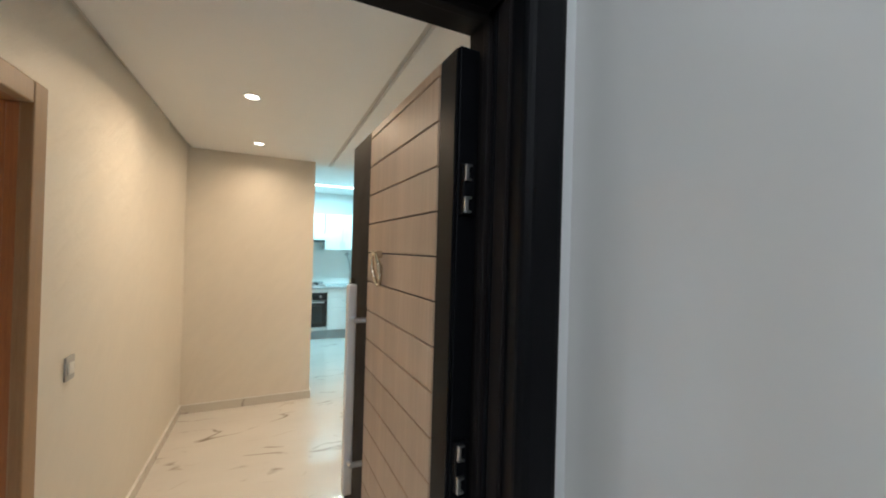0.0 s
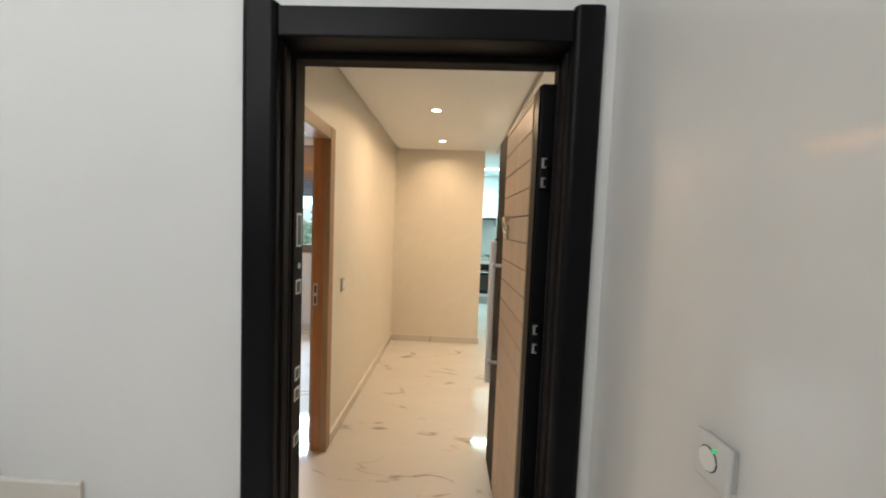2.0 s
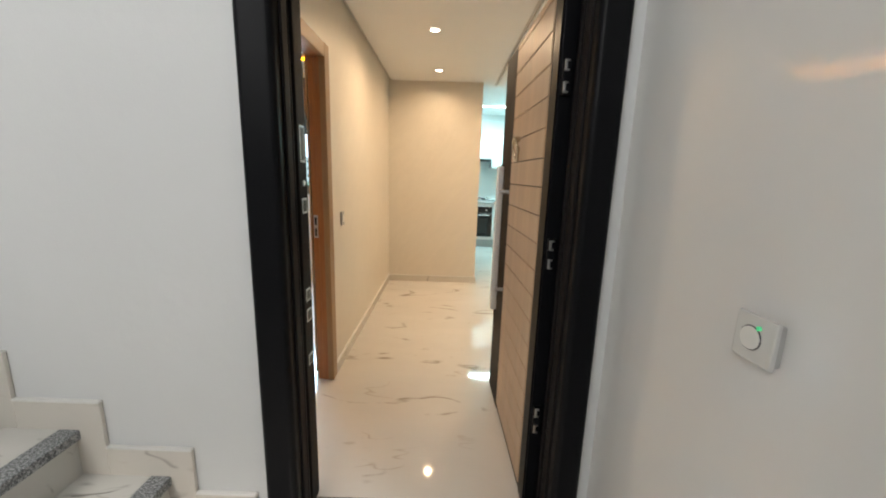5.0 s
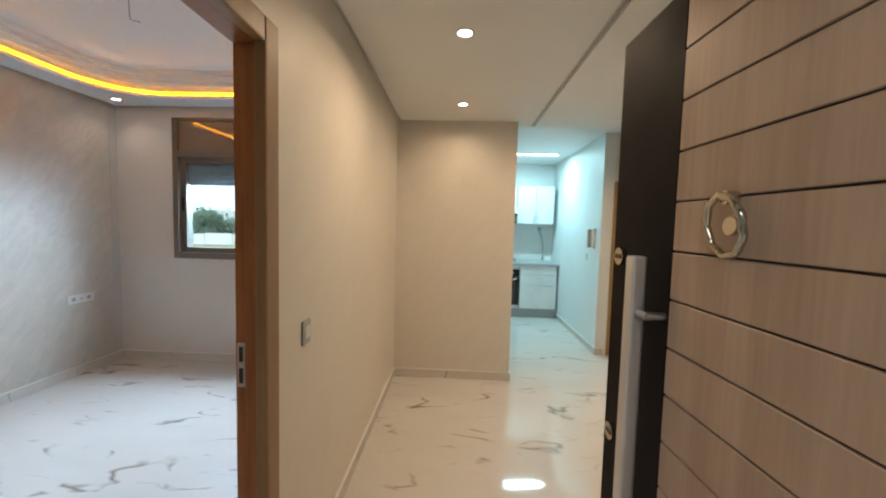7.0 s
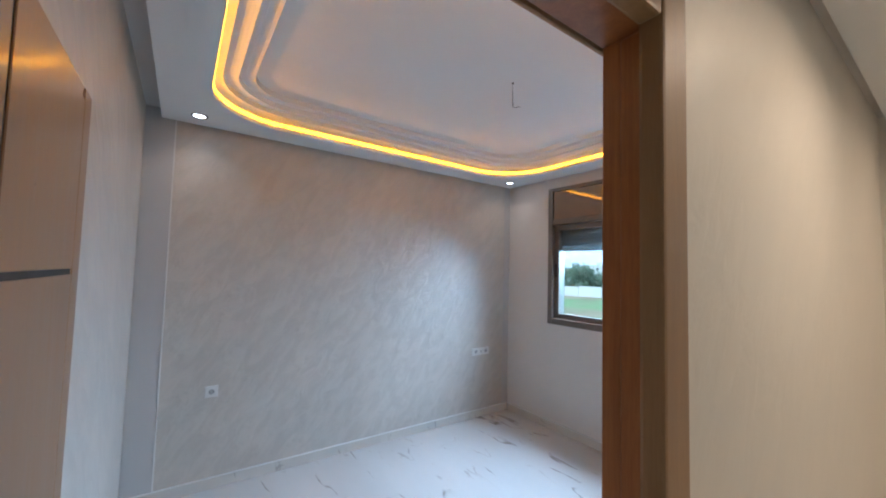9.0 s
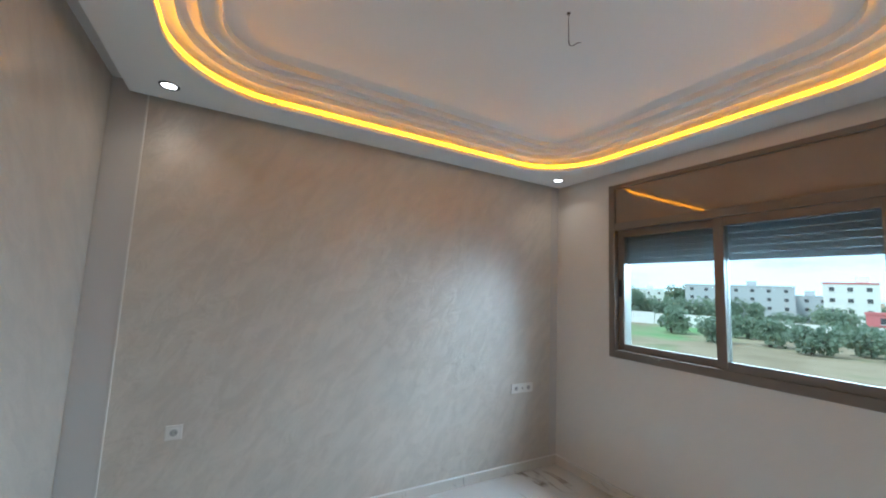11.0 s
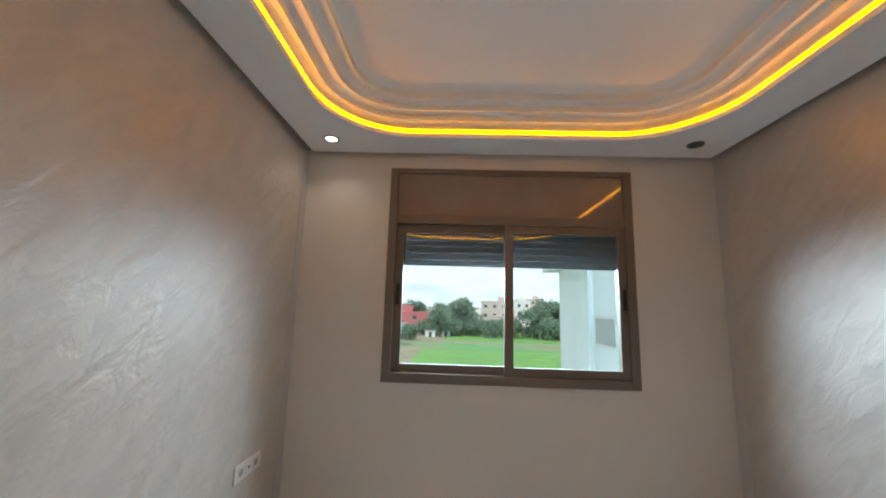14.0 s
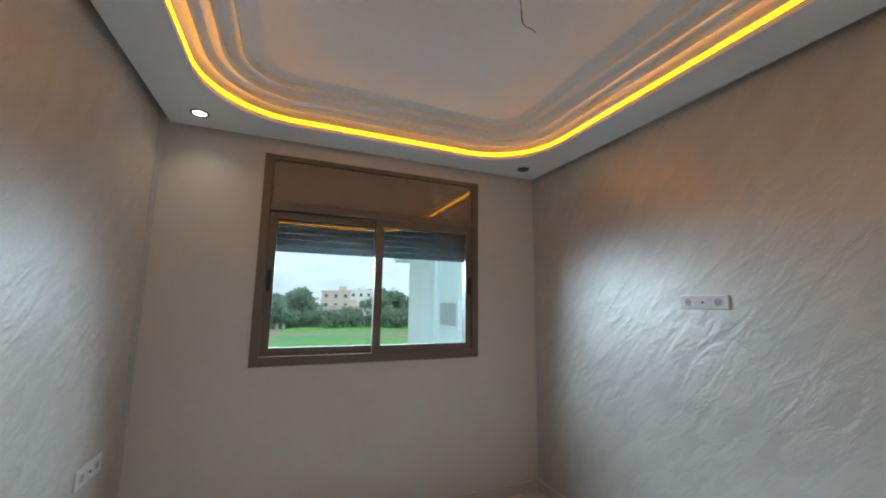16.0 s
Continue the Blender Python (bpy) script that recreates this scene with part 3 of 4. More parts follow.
for z, h in ((1.45, 0.125), (1.235, 0.055), (0.90, 0.05), (0.82, 0.05), (0.64, 0.045)):
    sp = part("strike_plate", boxed(-0.4055, -0.4030, -0.004, 0.040, z - h / 2, z + h / 2, bevel=0.0008, seg=1), STEEL, d1, "small steel strike plate")
    part("bolt_hole", boxed(-0.4034, -0.4022, 0.003, 0.033, z - h / 2 + 0.007, z + h / 2 - 0.007), DARK_PLASTIC, sp, "dark bolt hole")
part("bolt_cup", rod(bmesh.new(), (-0.405, 0.018, 1.315), (-0.4015, 0.018, 1.315), 0.011, 16), STEEL, d1, "round steel bolt cup")

# the leaf, opened into the hall: local x runs from the hinge to the lock edge, local y is the outer face's depth
LW, LT, LH = 0.952, 0.05, 1.985
leaf = new("door_leaf")
leaf.parent = d1
leaf.matrix_parent_inverse = d1.matrix_basis.inverted()
leaf.matrix_basis = pose(0.467, -0.008, 0.012, 0, 0, 91.8)
bm = boxed(0, LW, -LT, 0, 0, LH, bevel=0.004)
body = new("leaf_core", mesh_of("leaf_core", bm, BLACK))
body.parent = leaf
body["label"] = "black door leaf core"
edges = [LH - 0.004] + [LH - 0.035 - 0.1062 * i for i in range(19)]
for a, b in zip(edges, edges[1:]):
    b = max(b, 0.004)
    if a - b < 0.02:
        continue
    pl = new("plank", mesh_of("plank", boxed(0.084, 0.664, 0.0, 0.010, b + 0.0022, a - 0.0022, bevel=0.0015, seg=1), OAK))
    pl.parent = leaf
for nm, bm, mt, lb in (
        ("edge_panel", boxed(0.668, LW - 0.004, 0.0, 0.008, 0.004, LH - 0.004, bevel=0.002, seg=1), BLACK_PANEL, "charcoal lock side panel"),
        ("hinge_stile", boxed(0.004, 0.081, 0.0, 0.007, 0.004, LH - 0.004, bevel=0.002, seg=1), BLACK, "black hinge side stile"),
        ("groove_backing", boxed(0.082, 0.667, 0.0, 0.003, 0.004, LH - 0.004), GROOVE, "dark plank joints"),
        ("pull_bar", boxed(0.715, 0.752, 0.034, 0.068, 0.60, 1.402, bevel=0.006), BAR_STEEL, "long satin steel square pull bar"),
        ("lock_rosette", rod(bmesh.new(), (0.886, 0.006, 1.390), (0.886, 0.024, 1.390), 0.024, 24), CHROME, "nickel lock rosette"),
        ("key_slot", boxed(0.871, 0.901, 0.0235, 0.0255, 1.384, 1.396), DARK_PLASTIC, "dark key slot"),
        ("lock_rosette", rod(bmesh.new(), (0.886, 0.006, 0.89), (0.886, 0.024, 0.89), 0.024, 24), CHROME, "nickel lock rosette"),
        ("key_slot", boxed(0.871, 0.901, 0.0235, 0.0255, 0.884, 0.896), DARK_PLASTIC, "dark key slot"),
        ("knocker_plate", rod(bmesh.new(), (0.498, 0.009, 1.522), (0.498, 0.030, 1.522), 0.012, 16), CHROME, "nickel knocker mount"),
        ("knocker_stud", rod(bmesh.new(), (0.496, 0.009, 1.474), (0.496, 0.020, 1.474), 0.016, 16), CHROME, "nickel knocker stud")):
    o = new(nm, mesh_of(nm, bm, mt))
    o.parent = leaf
    o["label"] = lb
for z in (1.270, 0.73):
    for nm, p, q, r in (("bar_post", (0.684, 0.006, z), (0.686, 0.047, z), 0.010), ("bar_arm", (0.678, 0.047, z), (0.722, 0.050, z), 0.009)):
        o = new(nm, mesh_of(nm, rod(bmesh.new(), p, q, r, 12), STEEL))
        o.parent = leaf
# hinges on the leaf's edge: a dark body between two bright brackets
for z in (0.42, 1.08, 1.672):
    hg = new("hinge", mesh_of("hinge", boxed(-0.020, -0.001, -0.034, -0.004, z - 0.055, z + 0.055, bevel=0.004), BLACK))
    hg.parent = leaf
    for dz in (-0.034, 0.034):
        bm = bmesh.new()
        box(bm, -0.028, -0.021, -0.014, -0.006, z + dz - 0.017, z + dz + 0.017, bevel=0.001, seg=1)
        for e in (-0.015, 0.015):
            box(bm, -0.028, -0.019, -0.022, -0.006, z + dz + e - 0.0025, z + dz + e + 0.0025, bevel=0.001, seg=1)
        o = new("hinge_bracket", mesh_of("hinge_bracket", bm, STEEL))
        o.parent = hg
        o["label"] = "small bright hinge bracket"
ring = [(0.497 + (0.041 + 0.0015 * math.sin(9 * a)) * math.sin(a), 0.028 + 0.008 * math.cos(a), 1.474 + (0.051 + 0.0015 * math.sin(9 * a)) * math.cos(a)) for a in (2 * math.pi * i / 54 for i in range(54))]
o = new("knocker_ring", mesh_of("knocker_ring", tube(bmesh.new(), ring, 0.0066, 10, True), CHROME, True))
o.parent = leaf
o["label"] = "twisted nickel knocker ring"
# granite sill
sill = thing("door_sill", "two stepped speckled granite door sill", "sill", (0.06, -0.1, -0.05), kind="structure")
part("lower_sill", boxed(-0.402, 0.519, -0.176, -0.066, -0.05, -0.020, bevel=0.004), GRANITE_BROWN, sill)
part("upper_sill", boxed(-0.402, 0.519, -0.066, 0.020, -0.05, 0.004, bevel=0.006), GRANITE_BROWN, sill)

# ---------- bedroom door ----------
d2 = thing("door_2", "brown wooden bedroom door standing open against the wall", "door", (-0.69, 0.56, 0), kind="structure")
for y0, y1 in ((0.165, 0.188), (0.938, 0.985)):
    part("jamb", boxed(-0.708, -0.628, y0, y1, 0, 1.995, bevel=0.002, seg=1), RED_WOOD, d2, "red brown door lining")
part("head_lining", boxed(-0.708, -0.628, 0.165, 0.985, 1.9955, 2.015), RED_WOOD, d2, "red brown door lining")
for y0, y1 in ((0.188, 0.194), (0.931, 0.938)):
    part("door_stop", boxed(-0.672, -0.632, y0, y1, 0, 1.988, bevel=0.002, seg=1), RED_WOOD, d2)
for x0, x1, low, near, far, end in ((-0.640, -0.602, 0.085, 0.197, 0.926, 1.006), (-0.757, -0.7442, 0.107, 0.172, 1.028, 1.100)):
    part("architrave", boxed(x0, x1, far, end, 0, 2.068, bevel=0.006), TRIM_WOOD, d2, "honey brown architrave")
    part("architrave", boxed(x0, x1, low, near, 0, 2.068, bevel=0.006), TRIM_WOOD, d2, "honey brown architrave")
    part("architrave_head", boxed(x0 + 0.001, x1 - 0.001, near, far, 1.992 if x0 > -0.7 else 2.028, 2.067 if x0 > -0.7 else 2.10, bevel=0.006), TRIM_WOOD, d2, "honey brown architrave")
strike = part("strike_plate", boxed(-0.702, -0.677, 0.9355, 0.9385, 0.955, 1.095, bevel=0.001, seg=1), STEEL, d2, "steel strike plate")
for z0, z1 in ((0.967, 1.015), (1.035, 1.083)):
    part("latch_hole", boxed(-0.696, -0.683, 0.9348, 0.9357, z0, z1), DARK_PLASTIC, strike, "dark latch hole")

leaf2 = new("door_leaf")
leaf2.parent = d2
leaf2.matrix_parent_inverse = d2.matrix_basis.inverted()
leaf2.matrix_basis = pose(-0.762, 0.166, 0.008, 0, 0, 180.4)
W2, H2 = 0.765, 1.975
rails = (("leaf_core", boxed(0, W2, 0, 0.034, 0, H2, bevel=0.003), VENEER, "oak veneer door leaf"),
         ("stile", boxed(W2 - 0.068, W2 - 0.001, -0.003, 0.0, 0.0, H2 - 0.004, bevel=0.001, seg=1), VENEER, "oak edge stile"),
         ("veneer_panel", boxed(0.274, W2 - 0.075, -0.004, 0.0, 1.575, H2 - 0.03, bevel=0.0015, seg=1), VENEER, "upper veneer panel"),
         ("veneer_panel", boxed(0.274, W2 - 0.075, -0.004, 0.0, 0.03, 1.563, bevel=0.0015, seg=1), VENEER, "lower veneer panel"),
         ("veneer_panel", boxed(0.03, 0.262, -0.004, 0.0, 0.03, H2 - 0.03, bevel=0.0015, seg=1), VENEER, "side veneer panel"),
         ("inlay", boxed(0.262, W2 - 0.073, -0.0012, 0.0, 1.563, 1.575), GROOVE, "black inlay line"),
         ("inlay", boxed(0.262, 0.274, -0.0012, 0.0, 0.03, H2 - 0.03), GROOVE, "black inlay line"),
         ("inlay", boxed(W2 - 0.074, W2 - 0.0685, -0.0012, 0.0, 0.01, H2 - 0.01), RED_WOOD, "thin red inlay line"))
for nm, bm, mt, lb in rails:
    o = new(nm, mesh_of(nm, bm, mt))
    o.parent = leaf2
    o["label"] = lb

# ---------- bathroom door frame ----------
d3 = thing("door_3", "brown framed bathroom doorway", "doorway", (2.12, 4.19, 0), kind="structure")
part("jamb", boxed(1.745, 1.802, 4.175, 4.332, 0, 2.02, bevel=0.004), TRIM_WOOD, d3)
part("jamb", boxed(2.44, 2.50, 4.175, 4.332, 0, 2.02, bevel=0.004), TRIM_WOOD, d3)
part("head", boxed(1.802, 2.44, 4.175, 4.332, 1.945, 2.02, bevel=0.004), TRIM_WOOD, d3)
solid("trim_bathroom_sill", boxed(1.802, 2.44, 4.19, 4.33, 0.0, 0.015, bevel=0.002, seg=1), TRIM_WOOD, "brown bathroom threshold strip", "trim")

# ---------- bedroom window ----------
w1 = thing("window_1", "taupe aluminium sliding window with half lowered shutter", "window", (-2.1, 3.53, 1.06), kind="structure")
WX0, WX1, WZ0, WZ1 = -2.93, -1.305, 1.066, 2.482
F = 3.525
part("outer_frame", boxed(WX0, WX0 + 0.055, F, 3.60, WZ0, WZ1, bevel=0.003), TAUPE, w1)
part("outer_frame", boxed(WX1 - 0.055, WX1, F, 3.60, WZ0, WZ1, bevel=0.003), TAUPE, w1)
part("outer_frame", boxed(WX0 + 0.055, WX1 - 0.055, F + 0.001, 3.60, WZ0, WZ0 + 0.06, bevel=0.003), TAUPE, w1)
part("outer_frame", boxed(WX0 + 0.055, WX1 - 0.055, F + 0.001, 3.60, WZ1 - 0.035, WZ1, bevel=0.003), TAUPE, w1)
part("transom", boxed(WX0 + 0.055, WX1 - 0.055, F + 0.001, 3.62, 2.095, 2.155, bevel=0.004), TAUPE, w1)
part("shutter_box", boxed(WX0 + 0.055, WX1 - 0.055, F + 0.02, F + 0.035, 2.155, WZ1 - 0.035), SHUTTER_BOX, w1, "glossy brown shutter box panel")
part("shutter_box_back", boxed(-2.87, -1.34, 3.735, 3.749, 2.06, 2.45), SLAT, w1)


def sash(x0, x1, y0, name_y):
    s = part("sash", boxed(x0, x0 + 0.058, y0, y0 + 0.03, WZ0 + 0.058, 2.095, bevel=0.003), TAUPE, w1, "sliding sash")
    for b in ((x1 - 0.058, x1, WZ0 + 0.058, 2.095), (x0 + 0.058, x1 - 0.058, WZ0 + 0.058, WZ0 + 0.112), (x0 + 0.058, x1 - 0.058, 2.04, 2.095)):
        part("sash_rail", boxed(b[0], b[1], y0 + 0.0005, y0 + 0.0295, b[2], b[3], bevel=0.003), TAUPE, s)
    g = part("pane", boxed(x0 + 0.056, x1 - 0.056, y0 + 0.012, y0 + 0.018, WZ0 + 0.11, 2.045), GLASS, s, "clear window pane")
    g.visible_shadow = False
    hx = x0 + 0.028 if name_y else x1 - 0.028
    part("latch", boxed(hx - 0.012, hx + 0.012, y0 - 0.012, y0, 1.55, 1.69, bevel=0.005), DARK_PLASTIC, s, "black sliding latch")
    return s


sash(WX0 + 0.05, -2.09, 3.570, True)
sash(-2.15, WX1 - 0.05, 3.537, False)
for i in range(6):
    z = 1.825 + i * 0.0455
    bm = boxed(WX0 + 0.05, WX1 - 0.05, 3.655, 3.668, z, z + 0.0445, bevel=0.002)
    part("shutter_slat", bm, SLAT, w1)
part("guide_rail", boxed(-2.88, -2.85, 3.61, 3.70, 1.09, 2.10), TAUPE, w1)
part("guide_rail", boxed(-1.365, -1.335, 3.61, 3.70, 1.09, 2.10), TAUPE, w1)
part("sill", boxed(-2.88, -1.335, 3.60, 3.80, 1.075, 1.10, bevel=0.003), GRANITE, w1, "grey outer window sill")

# ---------- lamps in the ceilings ----------


def downlight(x, y, z, lit, face, rim, group, label):
    t = thing("downlight", label, "downlight", (x, y, z), group)
    bm = tube(bmesh.new(), [(x + 0.043 * math.cos(a), y + 0.043 * math.sin(a), z - 0.001) for a in (2 * math.pi * i / 28 for i in range(28))], 0.006, 8, True)
    part("rim", bm, rim, t, smooth=True)
    part("lamp_face" if lit else "empty_socket", rod(bmesh.new(), (x, y, z - 0.0035), (x, y, z + 0.004), 0.034 if lit else 0.040, 24), face, t)
    return t


for x, y in ((-0.022, 1.765), (-0.016, 2.865), (1.334, 2.81)):
    downlight(x, y, 2.44, True, BULB, PLASTIC, "corridor downlights", "small round lit downlight in the corridor ceiling")
downlight(-3.277, 0.403, 2.58, True, BULB_DIM, DARK_PLASTIC, "bedroom downlights", "small lit downlight with a black rim")
downlight(-3.281, 3.297, 2.58, True, BULB_DIM, DARK_PLASTIC, "bedroom downlights", "small lit downlight with a black rim")
downlight(-1.011, 3.297, 2.58, False, DARK_PLASTIC, SLAT, "bedroom downlights", "unlit dark downlight socket in the soffit")
line = thing("light_line", "cool white linear ceiling light in the kitchen", "ceiling light", (0.84, 5.42, 2.56))
part("channel", boxed(0.24, 1.42, 5.39, 5.45, 2.545, 2.56), PLASTIC, line)
part("diffuser", boxed(0.25, 1.41, 5.397, 5.443, 2.535, 2.545), COOL_LINE, line, "glowing cool diffuser")
wire = thing("hanging_wire", "bare thin cable hanging from the tray ceiling", "cable", (-1.935, 1.96, 2.754))
part("cable", tube(bmesh.new(), [(-1.935, 1.96, 2.756), (-1.936, 1.96, 2.70), (-1.934, 1.96, 2.635), (-1.930, 1.961, 2.603), (-1.915, 1.962, 2.592), (-1.885, 1.96, 2.588), (-1.868, 1.958, 2.578)], 0.0016, 6), COPPER, wire)
part("cable_end", tube(bmesh.new(), [(-1.932, 1.957, 2.655), (-1.9325, 1.957, 2.62), (-1.927, 1.958, 2.600)], 0.0014, 6), COPPER, wire)
hole = thing("cable_hole", "small dark cable hole in the ceiling", "hole", (-1.935, 1.96, 2.752))
part("rim", rod(bmesh.new(), (-1.935, 1.96, 2.7515), (-1.935, 1.96, 2.7555), 0.008), COPPER, hole)

# ---------- sockets and switches ----------


def plate(name, label, category, axis, face, u, z, w, h, sign, mods, mat=PLASTIC, group=""):
    """A wall plate on a wall of constant axis 'x' or 'y'; u is the place along the wall; mods: (kind, offset)."""
    at = (face, u, z) if axis == 'x' else (u, face, z)
    t = thing(name, label, category, at, group)

    def slab(u0, u1, d0, d1, z0, z1, bevel=0.0015):
        a, b = sorted((face + sign * d0, face + sign * d1))
        return boxed(a, b, u0, u1, z0, z1, bevel=bevel, seg=2) if axis == 'x' else boxed(u0, u1, a, b, z0, z1, bevel=bevel, seg=2)

    def puck(uu, r, d0, d1, zz=z):
        p, q = [(face + sign * d, uu, zz) if axis == 'x' else (uu, face + sign * d, zz) for d in (d0, d1)]
        return rod(bmesh.new(), p, q, r, 24)
    part("cover_plate", slab(u - w / 2, u + w / 2, 0, 0.009, z - h / 2, z + h / 2, 0.003), mat, t)
    for what, off in mods:
        if what == "socket":
            part("socket_insert", slab(u + off - 0.024, u + off + 0.024, 0.009, 0.0105, z - 0.024, z + 0.024), PLASTIC, t)
            well = part("socket_well", puck(u + off, 0.019, 0.010, 0.0112), PLASTIC_GREY, t, "recessed socket face")
            for s in (-0.0095, 0.0095):
                part("pin_hole", puck(u + off + s, 0.003, 0.0112, 0.0116), DARK_PLASTIC, well)
        elif what == "tv":
            part("aerial_insert", slab(u + off - 0.024, u + off + 0.024, 0.009, 0.0105, z - 0.024, z + 0.024), PLASTIC, t)
            part("aerial_jack", puck(u + off, 0.006, 0.0105, 0.014), DARK_PLASTIC, t)
        elif what == "rocker":
            part("rocker", slab(u + off - 0.022, u + off + 0.022, 0.009, 0.013, z - 0.024, z + 0.024, 0.003), PLASTIC, t)
        elif what == "ring":
            part("button", puck(u + off, 0.020, 0.009, 0.012), PLASTIC, t)
            rim = [(u + off + 0.021 * math.cos(a), z + 0.021 * math.sin(a)) for a in (2 * math.pi * i / 24 for i in range(24))]
            pts = [(face + sign * 0.0095, p, q) if axis == 'x' else (p, face + sign * 0.0095, q) for p, q in rim]
            part("button_ring", tube(bmesh.new(), pts, 0.0012, 6, True), DARK_PLASTIC, t)
        elif what == "pilot":
            part("pilot_lamp", puck(u + off, 0.004, 0.009, 0.0125, z + 0.022), GREEN_LED, t, "green pilot lamp")
    return t


plate("wall_socket", "white single socket plate on the stucco wall", "socket", 'x', -3.515, 0.58, 0.683, 0.082, 0.080, 1, [("socket", 0)])
plate("wall_socket", "white triple socket plate on the stucco wall", "socket", 'x', -3.515, 3.118, 0.708, 0.244, 0.080, 1, [("socket", -0.07), ("tv", 0), ("socket", 0.07)])
plate("wall_socket", "white triple socket plate high on the shiny stucco wall", "socket", 'x', -0.742, 2.108, 1.509, 0.245, 0.072, -1, [("socket", -0.075), ("tv", 0), ("socket", 0.075)])
plate("light_switch", "white rocker switch on the corridor wall", "switch", 'x', -0.615, 1.24, 1.045, 0.07, 0.095, 1, [("rocker", 0)], PLASTIC_GREY)
bell = plate("bell_switch", "white push button plate on the landing wall", "switch", 'x', 0.648, -0.722, 1.099, 0.082, 0.082, -1, [("ring", 0.005), ("pilot", -0.010)], PLASTIC_PALE)
push = plate("light_switch", "white round button switch plate on the landing wall", "switch", 'x', 0.648, -1.018, 1.115, 0.078, 0.074, -1, [("ring", 0.012)], PLASTIC_PALE)
for u, z, plate_ob in ((-0.722, 1.099, bell), (-1.018, 1.115, push)):
    part("back_box", boxed(0.648, 0.66, u - 0.037, u + 0.037, z - 0.036, z + 0.036, bevel=0.002, seg=1), PLASTIC_GREY, plate_ob, "grey mounting box")
plate("light_switch", "white switch plate on the kitchen wall", "switch", 'x', 1.62, 4.63, 1.12, 0.08, 0.08, -1, [("rocker", 0)])
ic = thing("intercom", "white wall intercom handset beside the kitchen", "intercom", (1.62, 4.42, 1.35))
part("base", boxed(1.59, 1.62, 4.34, 4.46, 1.24, 1.48, bevel=0.006), PLASTIC, ic)
part("handset", boxed(1.555, 1.59, 4.415, 4.455, 1.25, 1.47, bevel=0.01), PLASTIC_GREY, ic)

# ---------- kitchen ----------
FY = 5.78


def base_unit(x0, x1, drawers):
    t = thing("base_cabinet", "white lacquered base cabinet with drawers", "cabinet", ((x0 + x1) / 2, 6.05, 0), "kitchen cabinets")
    part("body", boxed(x0, x1, FY + 0.02, 6.33, 0.15, 0.855), LACQUER, t)
    part("plinth", boxed(x0, x1, FY + 0.05, 6.33, 0.0, 0.15), PLINTH, t, "grey plinth")
    z = 0.16
    for h in drawers:
        fr = part("drawer_front", boxed(x0 + 0.003, x1 - 0.003, FY, FY + 0.019, z, z + h - 0.004, bevel=0.002), LACQUER, t)
        part("handle", boxed((x0 + x1) / 2 - 0.06, (x0 + x1) / 2 + 0.06, FY - 0.022, FY - 0.012, z + h - 0.06, z + h - 0.05, bevel=0.002), STEEL, fr, "steel handle")
        z += h
    return t


base_unit(0.91, 1.50, [0.37, 0.18, 0.145])
base_unit(-0.60, 0.30, [0.695])
ov = thing("oven", "black glass built-in oven under the hob", "oven", (0.605, 6.05, 0.15))
part("housing", boxed(0.303, 0.907, FY + 0.02, 6.33, 0.15, 0.855), LACQUER, ov)
part("plinth", boxed(0.303, 0.907, FY + 0.05, 6.33, 0.0, 0.15), PLINTH, ov)
odoor = part("oven_door", boxed(0.31, 0.90, FY - 0.005, FY + 0.018, 0.21, 0.66, bevel=0.004), OVEN_GLASS, ov)
part("oven_window", boxed(0.39, 0.82, FY - 0.008, FY - 0.0052, 0.28, 0.57, bevel=0.001, seg=1), DARK_PLASTIC, odoor)
part("handle", rod(bmesh.new(), (0.36, FY - 0.04, 0.635), (0.85, FY - 0.04, 0.635), 0.009), STEEL, odoor, "steel oven handle")
cp = part("control_panel", boxed(0.31, 0.90, FY - 0.003, FY + 0.018, 0.668, 0.79, bevel=0.003), OVEN_GLASS, ov)
for x in (0.42, 0.79):
    part("knob", rod(bmesh.new(), (x, FY - 0.003, 0.73), (x, FY - 0.025, 0.73), 0.02, 20), STEEL, cp, "steel knob")
part("trim_strip", boxed(0.31, 0.90, FY, FY + 0.018, 0.795, 0.85), LACQUER, ov)
wt = solid("worktop", boxed(-0.61, 1.53, FY - 0.02, 6.33, 0.857, 0.90, bevel=0.004), COUNTER, "grey stone kitchen worktop", "worktop", "")
solid("wall_backsplash", boxed(-0.61, 1.53, 6.318, 6.33, 0.90, 1.53), BACKSPLASH, "pale glazed kitchen backsplash", "wall")
hob = thing("hob", "black gas hob with steel pan grates", "hob", (0.6, 6.05, 0.90))
part("hob_plate", boxed(0.32, 0.89, 5.85, 6.28, 0.90, 0.912, bevel=0.003), STEEL, hob)
for x in (0.46, 0.75):
    for y in (5.97, 6.17):
        part("burner", rod(bmesh.new(), (x, y, 0.912), (x, y, 0.93), 0.035, 18), DARK_PLASTIC, hob)
        part("grate", tube(bmesh.new(), [(x - 0.1, y, 0.913), (x - 0.1, y, 0.945), (x + 0.1, y, 0.945), (x + 0.1, y, 0.913)], 0.005, 6), DARK_PLASTIC, hob)


